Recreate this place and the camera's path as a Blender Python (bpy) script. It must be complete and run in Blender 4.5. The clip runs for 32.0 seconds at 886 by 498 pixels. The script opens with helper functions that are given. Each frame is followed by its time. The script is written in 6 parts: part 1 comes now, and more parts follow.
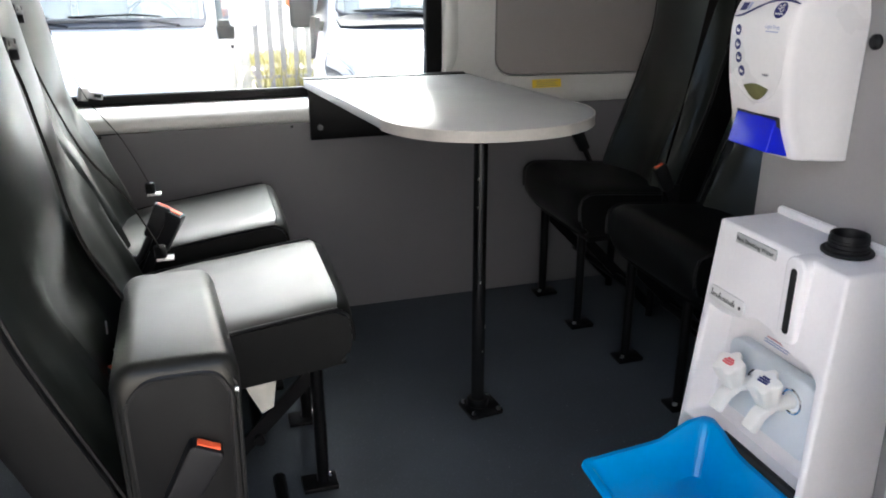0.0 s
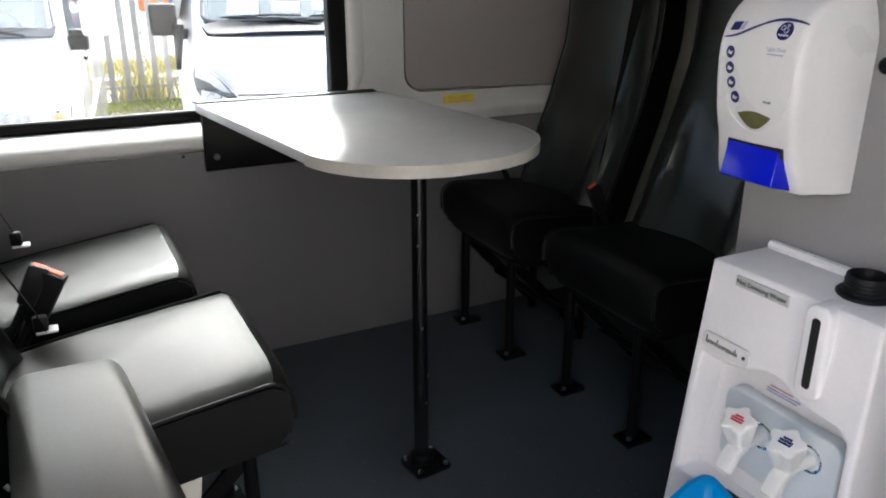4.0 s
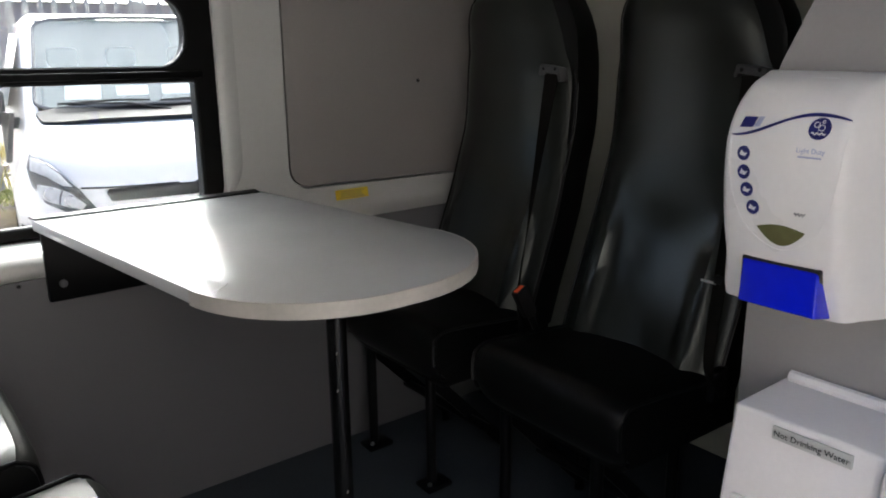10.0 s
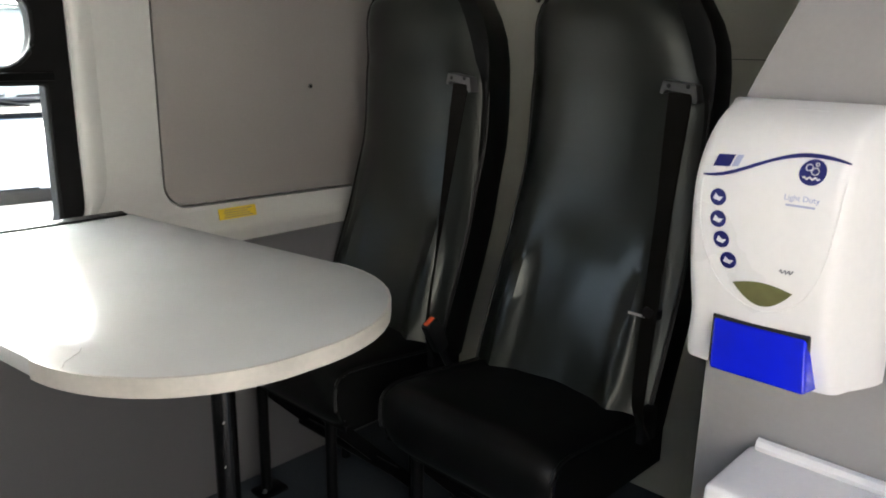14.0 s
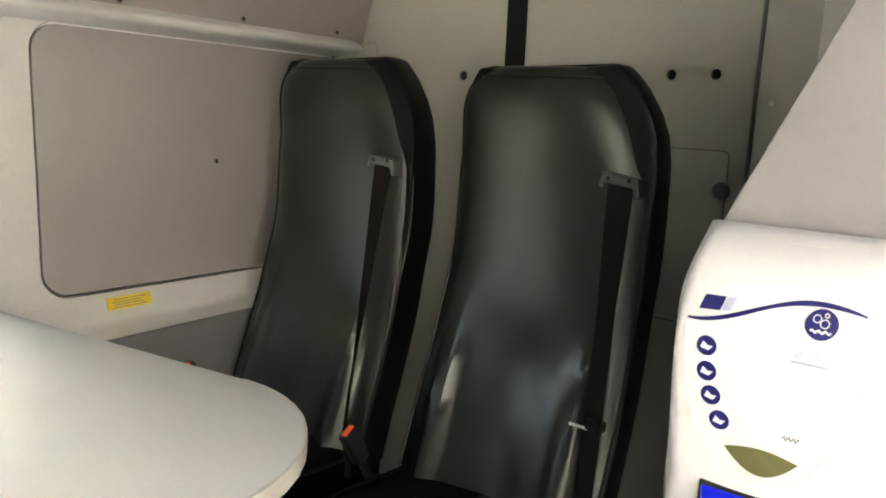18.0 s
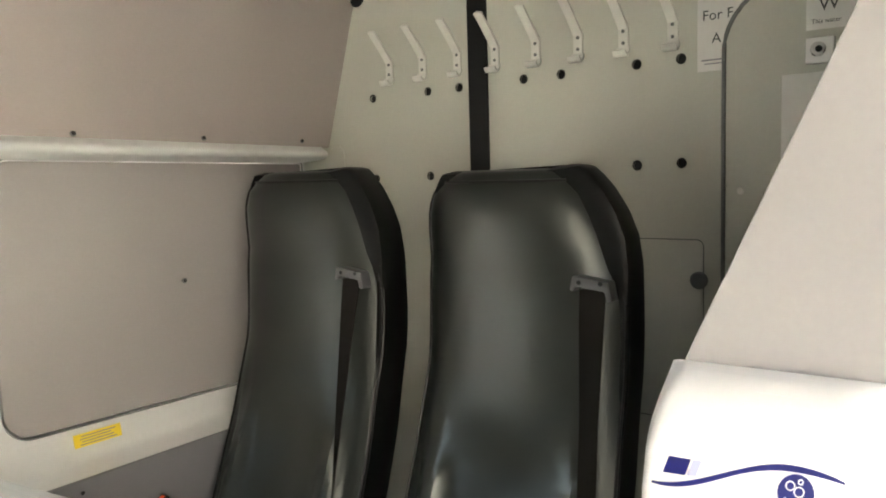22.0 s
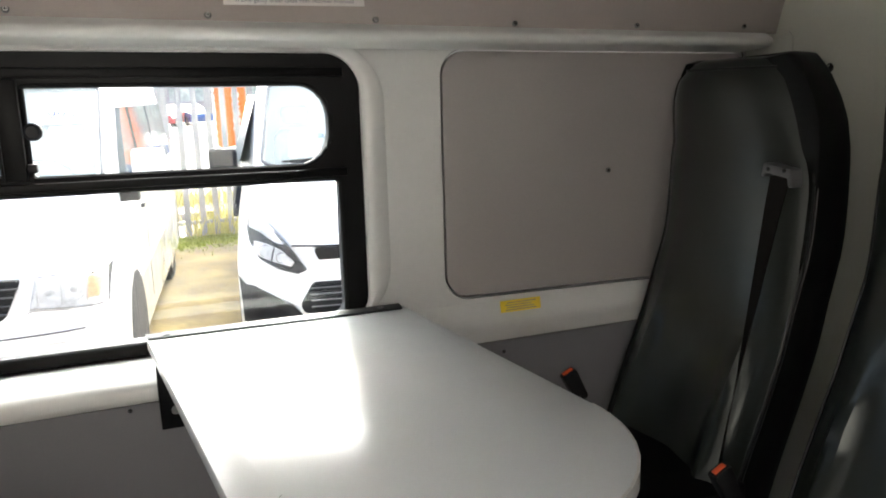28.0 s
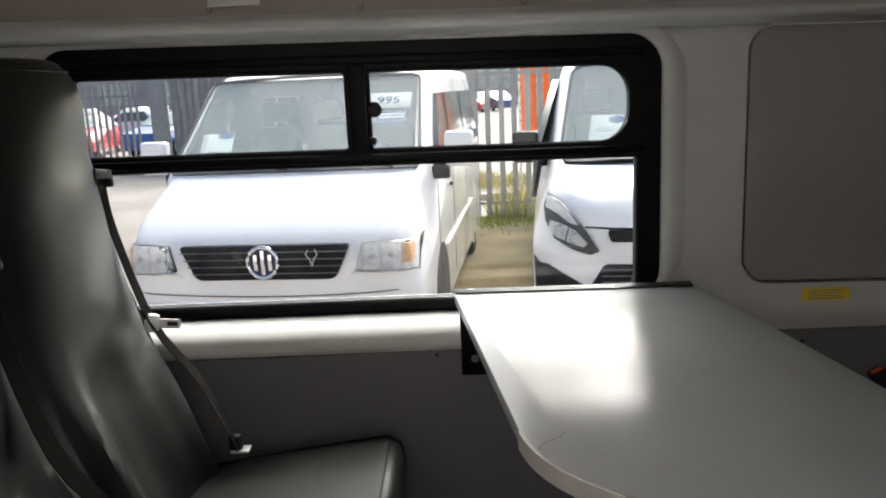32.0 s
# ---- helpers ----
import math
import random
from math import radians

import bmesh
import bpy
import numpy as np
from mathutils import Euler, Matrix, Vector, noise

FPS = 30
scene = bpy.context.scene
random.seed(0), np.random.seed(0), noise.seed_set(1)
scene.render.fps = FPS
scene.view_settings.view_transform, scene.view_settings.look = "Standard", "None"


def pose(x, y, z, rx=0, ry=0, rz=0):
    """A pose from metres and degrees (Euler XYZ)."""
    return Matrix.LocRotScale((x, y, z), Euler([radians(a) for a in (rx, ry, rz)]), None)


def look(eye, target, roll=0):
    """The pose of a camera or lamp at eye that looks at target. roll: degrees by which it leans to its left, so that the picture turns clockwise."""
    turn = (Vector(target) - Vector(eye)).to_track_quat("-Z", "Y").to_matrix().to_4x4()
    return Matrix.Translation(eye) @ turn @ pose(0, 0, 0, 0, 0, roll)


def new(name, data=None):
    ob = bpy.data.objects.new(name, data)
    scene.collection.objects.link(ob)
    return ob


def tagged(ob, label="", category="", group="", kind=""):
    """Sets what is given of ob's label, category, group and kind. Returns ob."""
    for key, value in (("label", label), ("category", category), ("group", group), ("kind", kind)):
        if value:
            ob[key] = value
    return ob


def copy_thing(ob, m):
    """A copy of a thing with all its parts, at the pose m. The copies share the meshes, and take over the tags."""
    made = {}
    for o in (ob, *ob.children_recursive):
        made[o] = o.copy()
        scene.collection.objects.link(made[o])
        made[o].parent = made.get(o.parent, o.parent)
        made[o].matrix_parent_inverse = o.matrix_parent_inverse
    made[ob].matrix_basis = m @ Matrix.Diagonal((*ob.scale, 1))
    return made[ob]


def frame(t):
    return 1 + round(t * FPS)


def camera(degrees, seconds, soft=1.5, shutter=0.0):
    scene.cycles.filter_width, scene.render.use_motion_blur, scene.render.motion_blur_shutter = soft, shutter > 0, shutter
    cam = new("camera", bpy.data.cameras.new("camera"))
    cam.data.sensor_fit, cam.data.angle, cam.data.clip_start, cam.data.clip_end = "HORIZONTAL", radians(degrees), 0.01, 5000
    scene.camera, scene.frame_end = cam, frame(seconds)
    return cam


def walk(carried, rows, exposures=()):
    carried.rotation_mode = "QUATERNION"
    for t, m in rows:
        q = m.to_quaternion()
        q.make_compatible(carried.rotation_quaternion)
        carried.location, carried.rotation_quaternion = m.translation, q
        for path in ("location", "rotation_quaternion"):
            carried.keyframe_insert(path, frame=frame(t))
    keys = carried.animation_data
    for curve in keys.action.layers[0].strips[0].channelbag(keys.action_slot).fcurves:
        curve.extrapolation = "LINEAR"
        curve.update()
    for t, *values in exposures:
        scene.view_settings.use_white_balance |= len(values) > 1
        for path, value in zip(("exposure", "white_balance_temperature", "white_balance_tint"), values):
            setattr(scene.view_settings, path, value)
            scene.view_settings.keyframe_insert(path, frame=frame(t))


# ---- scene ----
cam = camera(59.9, 32.0, soft=1.9)
PATH = [
    (0, (-1.729, -2.307, 1.056), (-1.178, -0.512, 0.364), -0.2),
    (0.5, (-1.742, -2.273, 1.057), (-1.148, -0.49, 0.372), -0.3),
    (1, (-1.755, -2.237, 1.061), (-1.12, -0.468, 0.375), -0.6),
    (1.5, (-1.765, -2.205, 1.063), (-1.089, -0.454, 0.371), -0.6),
    (2, (-1.774, -2.174, 1.066), (-1.048, -0.446, 0.369), -0.4),
    (2.5, (-1.785, -2.145, 1.069), (-1.01, -0.438, 0.371), -0.1),
    (3, (-1.785, -2.116, 1.07), (-0.988, -0.419, 0.375), -0.1),
    (3.5, (-1.787, -2.087, 1.072), (-0.96, -0.403, 0.378), -0.1),
    (5.5, (-1.775, -1.97, 1.067), (-0.83, -0.33, 0.418), 0.4),
    (6, (-1.768, -1.938, 1.067), (-0.795, -0.309, 0.437), 0.4),
    (6.5, (-1.767, -1.909, 1.067), (-0.762, -0.289, 0.462), 0.4),
    (7, (-1.767, -1.881, 1.069), (-0.743, -0.265, 0.485), 0.2),
    (7.5, (-1.762, -1.853, 1.069), (-0.723, -0.241, 0.504), -0.1),
    (8, (-1.756, -1.826, 1.07), (-0.684, -0.232, 0.515), -0.3),
    (8.5, (-1.751, -1.805, 1.073), (-0.649, -0.228, 0.527), -0.5),
    (9, (-1.744, -1.782, 1.076), (-0.616, -0.219, 0.543), -0.8),
    (9.5, (-1.738, -1.761, 1.081), (-0.582, -0.214, 0.56), -0.8),
    (10, (-1.732, -1.74, 1.083), (-0.543, -0.216, 0.57), -0.6),
    (10.5, (-1.723, -1.721, 1.086), (-0.507, -0.219, 0.572), -0.6),
    (11, (-1.711, -1.7, 1.09), (-0.469, -0.223, 0.564), -0.5),
    (11.5, (-1.698, -1.679, 1.091), (-0.427, -0.23, 0.557), -0.4),
    (12, (-1.687, -1.658, 1.093), (-0.389, -0.237, 0.55), -0.1),
    (12.5, (-1.674, -1.638, 1.094), (-0.354, -0.237, 0.551), -0.0),
    (13, (-1.662, -1.616, 1.095), (-0.315, -0.24, 0.556), 0.3),
    (13.5, (-1.65, -1.594, 1.098), (-0.274, -0.244, 0.565), 0.5),
    (14, (-1.636, -1.573, 1.1), (-0.232, -0.246, 0.581), 0.9),
    (14.5, (-1.622, -1.551, 1.101), (-0.188, -0.249, 0.601), 1.5),
    (15, (-1.611, -1.53, 1.105), (-0.142, -0.259, 0.625), 2.2),
    (15.5, (-1.596, -1.511, 1.109), (-0.103, -0.26, 0.654), 2.6),
    (17.5, (-1.546, -1.457, 1.134), (0.022, -0.28, 0.741), 2.9),
    (18, (-1.537, -1.45, 1.144), (0.039, -0.276, 0.771), 2.5),
    (18.5, (-1.528, -1.445, 1.155), (0.058, -0.277, 0.809), 2.0),
    (19, (-1.517, -1.443, 1.165), (0.082, -0.284, 0.849), 1.5),
    (19.5, (-1.507, -1.442, 1.175), (0.105, -0.294, 0.889), 0.9),
    (20, (-1.495, -1.444, 1.185), (0.128, -0.305, 0.92), 0.3),
    (20.5, (-1.486, -1.446, 1.196), (0.144, -0.314, 0.948), -0.2),
    (21, (-1.475, -1.451, 1.201), (0.151, -0.309, 0.974), -0.7),
    (21.5, (-1.466, -1.454, 1.206), (0.148, -0.292, 1.0), -1.2),
    (22, (-1.46, -1.457, 1.213), (0.138, -0.271, 1.02), -1.7),
    (22.5, (-1.454, -1.458, 1.216), (0.121, -0.239, 1.025), -1.9),
    (23, (-1.446, -1.46, 1.217), (0.091, -0.196, 1.019), -2.1),
    (23.5, (-1.441, -1.46, 1.212), (0.052, -0.147, 0.999), -2.0),
    (24, (-1.442, -1.459, 1.208), (0.0, -0.094, 0.971), -1.8),
    (24.5, (-1.441, -1.456, 1.2), (-0.064, -0.03, 0.936), -1.4),
    (26.5, (-1.417, -1.463, 1.187), (-0.378, 0.206, 0.82), -1.1),
    (27, (-1.416, -1.464, 1.185), (-0.482, 0.262, 0.801), -1.2),
    (27.5, (-1.415, -1.472, 1.179), (-0.599, 0.312, 0.787), -1.3),
    (28, (-1.417, -1.48, 1.179), (-0.719, 0.35, 0.778), -1.6),
    (28.5, (-1.419, -1.485, 1.184), (-0.835, 0.383, 0.769), -1.7),
    (29, (-1.424, -1.494, 1.178), (-0.942, 0.403, 0.767), -1.8),
    (29.5, (-1.428, -1.505, 1.171), (-1.047, 0.416, 0.768), -2.1),
    (30, (-1.431, -1.516, 1.169), (-1.135, 0.421, 0.767), -2.3),
    (30.5, (-1.435, -1.528, 1.166), (-1.218, 0.418, 0.761), -2.4),
    (31, (-1.436, -1.54, 1.164), (-1.305, 0.414, 0.758), -2.5),
    (31.5, (-1.452, -1.553, 1.153), (-1.389, 0.407, 0.76), -2.6),
    (32, (-1.435, -1.566, 1.166), (-1.475, 0.391, 0.757), -2.6),
]
EXPOSURES = [
    (0.0, 2.75, 5700, 3), (5.0, 2.42, 5800, 3), (9.0, 2.2, 5850, 4), (13.0, 2.9, 5950, 1), (15.5, 3.6, 6200, 0), (18.0, 3.95, 6600, -1), (20.0, 4.2, 6650, -1), (24.0, 4.4, 6300, -1), (26.5, 3.85, 6050, 1), (28.0, 2.95, 6050, 2), (30.0, 2.15, 6050, 3), (32.0, 1.55, 6050, 3),
]
walk(cam, [(t, look(eye, target, roll)) for t, eye, target, roll in PATH], EXPOSURES)

# ---- world and sun ----
world = bpy.data.worlds.new("sky")
scene.world = world
world.use_nodes = True
wn = world.node_tree
sky = wn.nodes.new("ShaderNodeTexSky")
sky.sky_type, sky.sun_disc = "NISHITA", False
sky.sun_elevation, sky.sun_rotation = radians(40), radians(24)
sky.air_density, sky.dust_density = 0.6, 9.0
wn.nodes["Background"].inputs[1].default_value = 0.15
wn.links.new(sky.outputs[0], wn.nodes["Background"].inputs[0])
sun = new("sun", bpy.data.lights.new("sun", "SUN"))
sun.data.energy, sun.data.angle, sun.data.color = 1.0, radians(34), (1.0, 0.98, 0.95)
SUN_DIR = Vector((math.sin(radians(24)) * math.cos(radians(40)), math.cos(radians(24)) * math.cos(radians(40)), math.sin(radians(40))))
sun.matrix_world = look(SUN_DIR * 30, (0, 0, 0))

# ---- materials ----
def surf(name, col, rough=0.5, metal=0.0, vary=0.12, big=3.0, fine=60.0, bump=0.15, dist=0.001, spec=0.5, coat=0.0, per=0.0, rvary=0.12, flecks=None):
    """A painted, moulded or woven surface: two scales of colour variation, roughness wear and fine relief."""
    m = bpy.data.materials.new(name)
    m.use_nodes = True
    n, l = m.node_tree.nodes, m.node_tree.links
    b = n["Principled BSDF"]
    tc = n.new("ShaderNodeTexCoord")
    mp = n.new("ShaderNodeMapping")
    l.new(tc.outputs["Object"], mp.inputs[0])
    n1, n2 = n.new("ShaderNodeTexNoise"), n.new("ShaderNodeTexNoise")
    n1.inputs["Scale"].default_value, n1.inputs["Detail"].default_value = big, 5
    n2.inputs["Scale"].default_value, n2.inputs["Detail"].default_value = fine, 4
    for k in (n1, n2):
        l.new(mp.outputs[0], k.inputs["Vector"])
    mix = n.new("ShaderNodeMath")
    mix.operation = "MULTIPLY_ADD"
    l.new(n2.outputs[0], mix.inputs[0])
    mix.inputs[1].default_value = 0.45
    l.new(n1.outputs[0], mix.inputs[2])
    ramp = n.new("ShaderNodeValToRGB")
    ramp.color_ramp.elements[0].position, ramp.color_ramp.elements[1].position = 0.45, 1.0
    lo = tuple(c * (1 - vary) for c in col)
    hi = tuple(min(1, c * (1 + vary)) for c in col)
    ramp.color_ramp.elements[0].color = (*lo, 1)
    ramp.color_ramp.elements[1].color = (*hi, 1)
    l.new(mix.outputs[0], ramp.inputs[0])
    last = ramp.outputs[0]
    if flecks:
        v = n.new("ShaderNodeTexVoronoi")
        v.inputs["Scale"].default_value = flecks[0]
        l.new(mp.outputs[0], v.inputs["Vector"])
        fr = n.new("ShaderNodeValToRGB")
        fr.color_ramp.elements[0].position, fr.color_ramp.elements[1].position = flecks[2], flecks[2] + 0.05
        fr.color_ramp.elements[0].color, fr.color_ramp.elements[1].color = (1, 1, 1, 1), (0, 0, 0, 1)
        l.new(v.outputs["Distance"], fr.inputs[0])
        mx = n.new("ShaderNodeMix")
        mx.data_type = "RGBA"
        l.new(fr.outputs[0], mx.inputs[0])
        l.new(last, mx.inputs[6])
        mx.inputs[7].default_value = (*flecks[1], 1)
        last = mx.outputs[2]
    if per:
        oi = n.new("ShaderNodeObjectInfo")
        hs = n.new("ShaderNodeHueSaturation")
        ma = n.new("ShaderNodeMath")
        ma.operation = "MULTIPLY_ADD"
        l.new(oi.outputs["Random"], ma.inputs[0])
        ma.inputs[1].default_value, ma.inputs[2].default_value = per, 1 - per / 2
        l.new(ma.outputs[0], hs.inputs["Value"])
        l.new(last, hs.inputs["Color"])
        last = hs.outputs[0]
    l.new(last, b.inputs["Base Color"])
    rr = n.new("ShaderNodeMapRange")
    rr.inputs["To Min"].default_value, rr.inputs["To Max"].default_value = max(0.02, rough - rvary), min(1, rough + rvary)
    l.new(n1.outputs[0], rr.inputs[0])
    l.new(rr.outputs[0], b.inputs["Roughness"])
    b.inputs["Metallic"].default_value = metal
    b.inputs["Specular IOR Level"].default_value = spec
    b.inputs["Coat Weight"].default_value = coat
    if bump:
        bp = n.new("ShaderNodeBump")
        bp.inputs["Strength"].default_value, bp.inputs["Distance"].default_value = bump, dist
        l.new(mix.outputs[0], bp.inputs["Height"])
        l.new(bp.outputs[0], b.inputs["Normal"])
    return m


def glass(name, tint=(1, 1, 1), rough=0.0, haze=0.0):
    """Clear glass; the last number is the share painted as pale sky glare."""
    m = bpy.data.materials.new(name)
    m.use_nodes = True
    b = m.node_tree.nodes["Principled BSDF"]
    b.inputs["Base Color"].default_value = (*tint, 1)
    b.inputs["Transmission Weight"].default_value = 1.0 - haze
    b.inputs["Roughness"].default_value = rough
    b.inputs["IOR"].default_value = 1.45
    return m


M_FLOOR = surf("vinyl_floor", (0.05, 0.059, 0.069), 0.66, spec=0.3, vary=0.25, big=4, fine=180, bump=0.25, dist=0.0006, flecks=(140, (0.09, 0.1, 0.12), 0.13))
M_LINING = surf("grey_lining", (0.128, 0.126, 0.132), 0.62, vary=0.07, big=2.5, fine=220, bump=0.3, dist=0.0005)
M_UPPER = surf("upper_lining", (0.345, 0.306, 0.284), 0.65, vary=0.06, big=2, fine=220, bump=0.25, dist=0.0005)
M_BLANK = surf("panel_lining", (0.30, 0.278, 0.266), 0.66, vary=0.06, big=2, fine=220, bump=0.25, dist=0.0005)
M_MOULD = surf("white_moulding", (0.54, 0.535, 0.52), 0.29, vary=0.05, big=3, fine=90, bump=0.1, dist=0.0008, spec=0.5, rvary=0.04)
M_BULK = surf("bulkhead_paint", (0.455, 0.455, 0.395), 0.42, vary=0.06, big=2, fine=160, bump=0.15, dist=0.0004)
M_PANEL = surf("partition_paint", (0.33, 0.318, 0.315), 0.55, vary=0.05, big=2, fine=160, bump=0.2, dist=0.0004)
M_CEIL = surf("ceiling_lining", (0.55, 0.54, 0.52), 0.8, vary=0.06, big=2, fine=150, bump=0.2)
M_VINYL = surf("black_vinyl", (0.0062, 0.0075, 0.0064), 0.335, vary=0.25, big=9, fine=230, bump=0.16, dist=0.001, spec=0.68, rvary=0.06)
M_VINYL.node_tree.nodes["Principled BSDF"].inputs["Specular Tint"].default_value = (0.955, 1.0, 0.95, 1)
# Darker vinyl for side panels; also paints shade onto front cushions and pad edges.
M_GUSSETSHADE = surf("black_side_shade_vinyl", (0.0035, 0.0036, 0.0038), 0.42, vary=0.3, big=8, fine=200, bump=0.3, dist=0.001, spec=0.2, rvary=0.06)
M_FRAME = surf("black_window_frame", (0.003, 0.003, 0.0032), 0.45, vary=0.3, big=6, fine=150, bump=0.15, spec=0.14)
M_PIPE = surf("black_piping", (0.007, 0.007, 0.007), 0.4, vary=0.2, bump=0.1, spec=0.4)
# Rear cushions: window sheen put in as a lighter, warmer copy of the vinyl.
M_LITVINYL = surf("lit_cushion_vinyl", (0.0085, 0.0087, 0.0078), 0.41, vary=0.3, big=11, fine=210, bump=0.16, dist=0.001, spec=0.47, rvary=0.05)
M_LITVINYL.node_tree.nodes["Principled BSDF"].inputs["Specular Tint"].default_value = (1.0, 0.97, 0.9, 1)
M_BELT = surf("belt_webbing", (0.015, 0.0138, 0.0128), 0.75, vary=0.25, fine=500, bump=0.5, dist=0.0006, spec=0.0)
M_BLACKMETAL = surf("black_powder_coat", (0.0035, 0.0035, 0.004), 0.38, vary=0.3, big=9, fine=150, bump=0.15, spec=0.14)
M_POLE = surf("black_pole_paint", (0.004, 0.004, 0.0045), 0.24, vary=0.3, big=9, fine=120, bump=0.08, spec=0.5, rvary=0.05)
M_PLASTIC = surf("black_plastic", (0.008, 0.008, 0.009), 0.5, vary=0.2, fine=200, bump=0.15, spec=0.25)
M_RUBBER = surf("black_rubber", (0.006, 0.006, 0.0065), 0.6, vary=0.3, fine=150, bump=0.25, spec=0.2)
M_GREYPL = surf("grey_plastic", (0.12, 0.12, 0.122), 0.45, vary=0.15, fine=200, bump=0.1)
M_GUIDE = surf("guide_plastic", (0.07, 0.07, 0.072), 0.42, vary=0.15, fine=200, bump=0.1)
M_STEEL = surf("bright_steel", (0.62, 0.61, 0.6), 0.28, metal=1.0, vary=0.12, big=20, fine=200, bump=0.08)
M_ZINC = surf("bright_zinc", (0.82, 0.81, 0.79), 0.45, metal=0.5, vary=0.08, bump=0.05)
M_CHROME = surf("chrome", (0.8, 0.8, 0.8), 0.1, metal=1.0, vary=0.05, big=20, fine=100, bump=0.02, rvary=0.05)
M_RED = surf("red_button", (0.75, 0.11, 0.04), 0.6, vary=0.1, fine=100, bump=0.05, spec=0.15)
M_LAMIN = surf("grey_laminate", (0.57, 0.58, 0.575), 0.235, vary=0.05, big=5, fine=300, bump=0.05, dist=0.0002, rvary=0.05, spec=0.3)
M_EDGE = surf("laminate_edging", (0.45, 0.43, 0.395), 0.4, vary=0.12, big=14, fine=120, bump=0.15)
M_SCRATCH = surf("worn_scratch", (0.2, 0.2, 0.19), 0.6, vary=0.3, bump=0.1)
M_WHITEPL = surf("white_plastic", (0.80, 0.785, 0.78), 0.3, vary=0.04, big=4, fine=120, bump=0.06, dist=0.0006)
M_TANK = surf("white_tank_plastic", (0.90, 0.875, 0.885), 0.38, vary=0.04, big=5, fine=160, bump=0.14, dist=0.0007)
M_TAPPL = surf("tap_plate_plastic", (0.70, 0.735, 0.76), 0.35, vary=0.04, big=6, fine=120, bump=0.08)
M_TAP = surf("white_tap_plastic", (0.78, 0.77, 0.75), 0.3, vary=0.05, bump=0.06)
M_BLUE = surf("blue_lever", (0.005, 0.012, 0.62), 0.25, vary=0.08, fine=90, bump=0.05)
M_TRAY = surf("blue_tray", (0.005, 0.25, 0.62), 0.34, vary=0.08, big=6, fine=130, bump=0.1)
M_INK = surf("navy_ink", (0.012, 0.014, 0.13), 0.4, vary=0.05, bump=0)
M_INKPALE = surf("pale_ink", (0.42, 0.45, 0.62), 0.4, vary=0.05, bump=0)
M_INKGREY = surf("grey_ink", (0.18, 0.18, 0.2), 0.5, vary=0.05, bump=0)
M_INKBLACK = surf("black_ink", (0.02, 0.02, 0.02), 0.5, vary=0.05, bump=0)
M_INKRED = surf("red_ink", (0.55, 0.03, 0.04), 0.4, vary=0.05, bump=0)
M_INKROSE = surf("pale_red_ink", (0.62, 0.36, 0.38), 0.4, vary=0.05, bump=0)
M_SIGHT = surf("olive_sight_glass", (0.14, 0.14, 0.06), 0.2, vary=0.2, big=30, fine=80, bump=0.05)
M_LABEL = surf("silver_label", (0.55, 0.55, 0.54), 0.4, vary=0.05, bump=0.03)
M_PAPER = surf("paper_label", (0.62, 0.61, 0.58), 0.6, vary=0.04, bump=0.05)
M_YELLOW = surf("yellow_label", (0.75, 0.55, 0.03), 0.5, vary=0.06, bump=0.03)
M_HOOK = surf("hook_paint", (0.62, 0.61, 0.56), 0.4, vary=0.08, fine=90, bump=0.06)
M_DARK = surf("dark_void", (0.008, 0.008, 0.008), 0.9, vary=0.2, bump=0)
M_GLASS = glass("window_glass", (0.97, 0.985, 0.98))
# Opaque glass; the sky's pale reflection is put into its base colour.
M_SCREEN = surf("sky_painted_glass", (0.50, 0.545, 0.475), 0.10, vary=0.4, big=1.3, fine=2.6, bump=0.02, rvary=0.03, spec=0.3, coat=0.12)
M_CABTRIM = surf("cab_cloth", (0.13, 0.135, 0.13), 0.8, vary=0.25, fine=200, bump=0.2)
M_SIDEGL = surf("side_glass", (0.09, 0.10, 0.095), 0.08, vary=0.3, big=2, fine=5, bump=0.01, rvary=0.02, spec=0.6)
M_VANW = surf("white_van_paint", (0.87, 0.86, 0.845), 0.22, vary=0.03, big=2, fine=40, bump=0.03, coat=0.6)
M_LAMPC = surf("lamp_reflector", (0.90, 0.90, 0.89), 0.28, vary=0.25, big=26, fine=70, bump=0.3, dist=0.005)
M_BEZEL = surf("lamp_bezel", (0.032, 0.036, 0.038), 0.3, vary=0.2, big=12, fine=60, bump=0.1)
# A pale diffuse share stands in for the sky glare on the windscreens.
M_SCREENGL = glass("hazed_windscreen_glass", (0.93, 0.98, 0.92), haze=0.18)
M_LAMPG = glass("lamp_lens", (0.98, 0.98, 0.98))
M_AMBER = surf("amber_lens", (0.82, 0.50, 0.28), 0.25, vary=0.2, big=30, bump=0.2)
M_TARMAC = surf("yard_tarmac", (0.215, 0.19, 0.17), 0.9, vary=0.35, big=0.5, fine=14, bump=0.5, dist=0.01)
M_DIRT = surf("dirt_verge", (0.12, 0.088, 0.03), 0.95, vary=0.8, big=2.2, fine=20, bump=0.8, dist=0.02)
M_WEED = surf("pale_weeds", (0.42, 0.38, 0.12), 0.9, vary=0.4, big=3, fine=20, bump=0.2)
M_NAVY = surf("navy_badge", (0.008, 0.018, 0.07), 0.3, vary=0.1, bump=0.05)
M_CARD = surf("white_card", (0.78, 0.82, 0.84), 0.5, vary=0.05, bump=0.03)
M_GRASS = surf("verge_grass", (0.26, 0.29, 0.06), 0.9, vary=0.45, big=2, fine=20, bump=0.4, per=0.3)
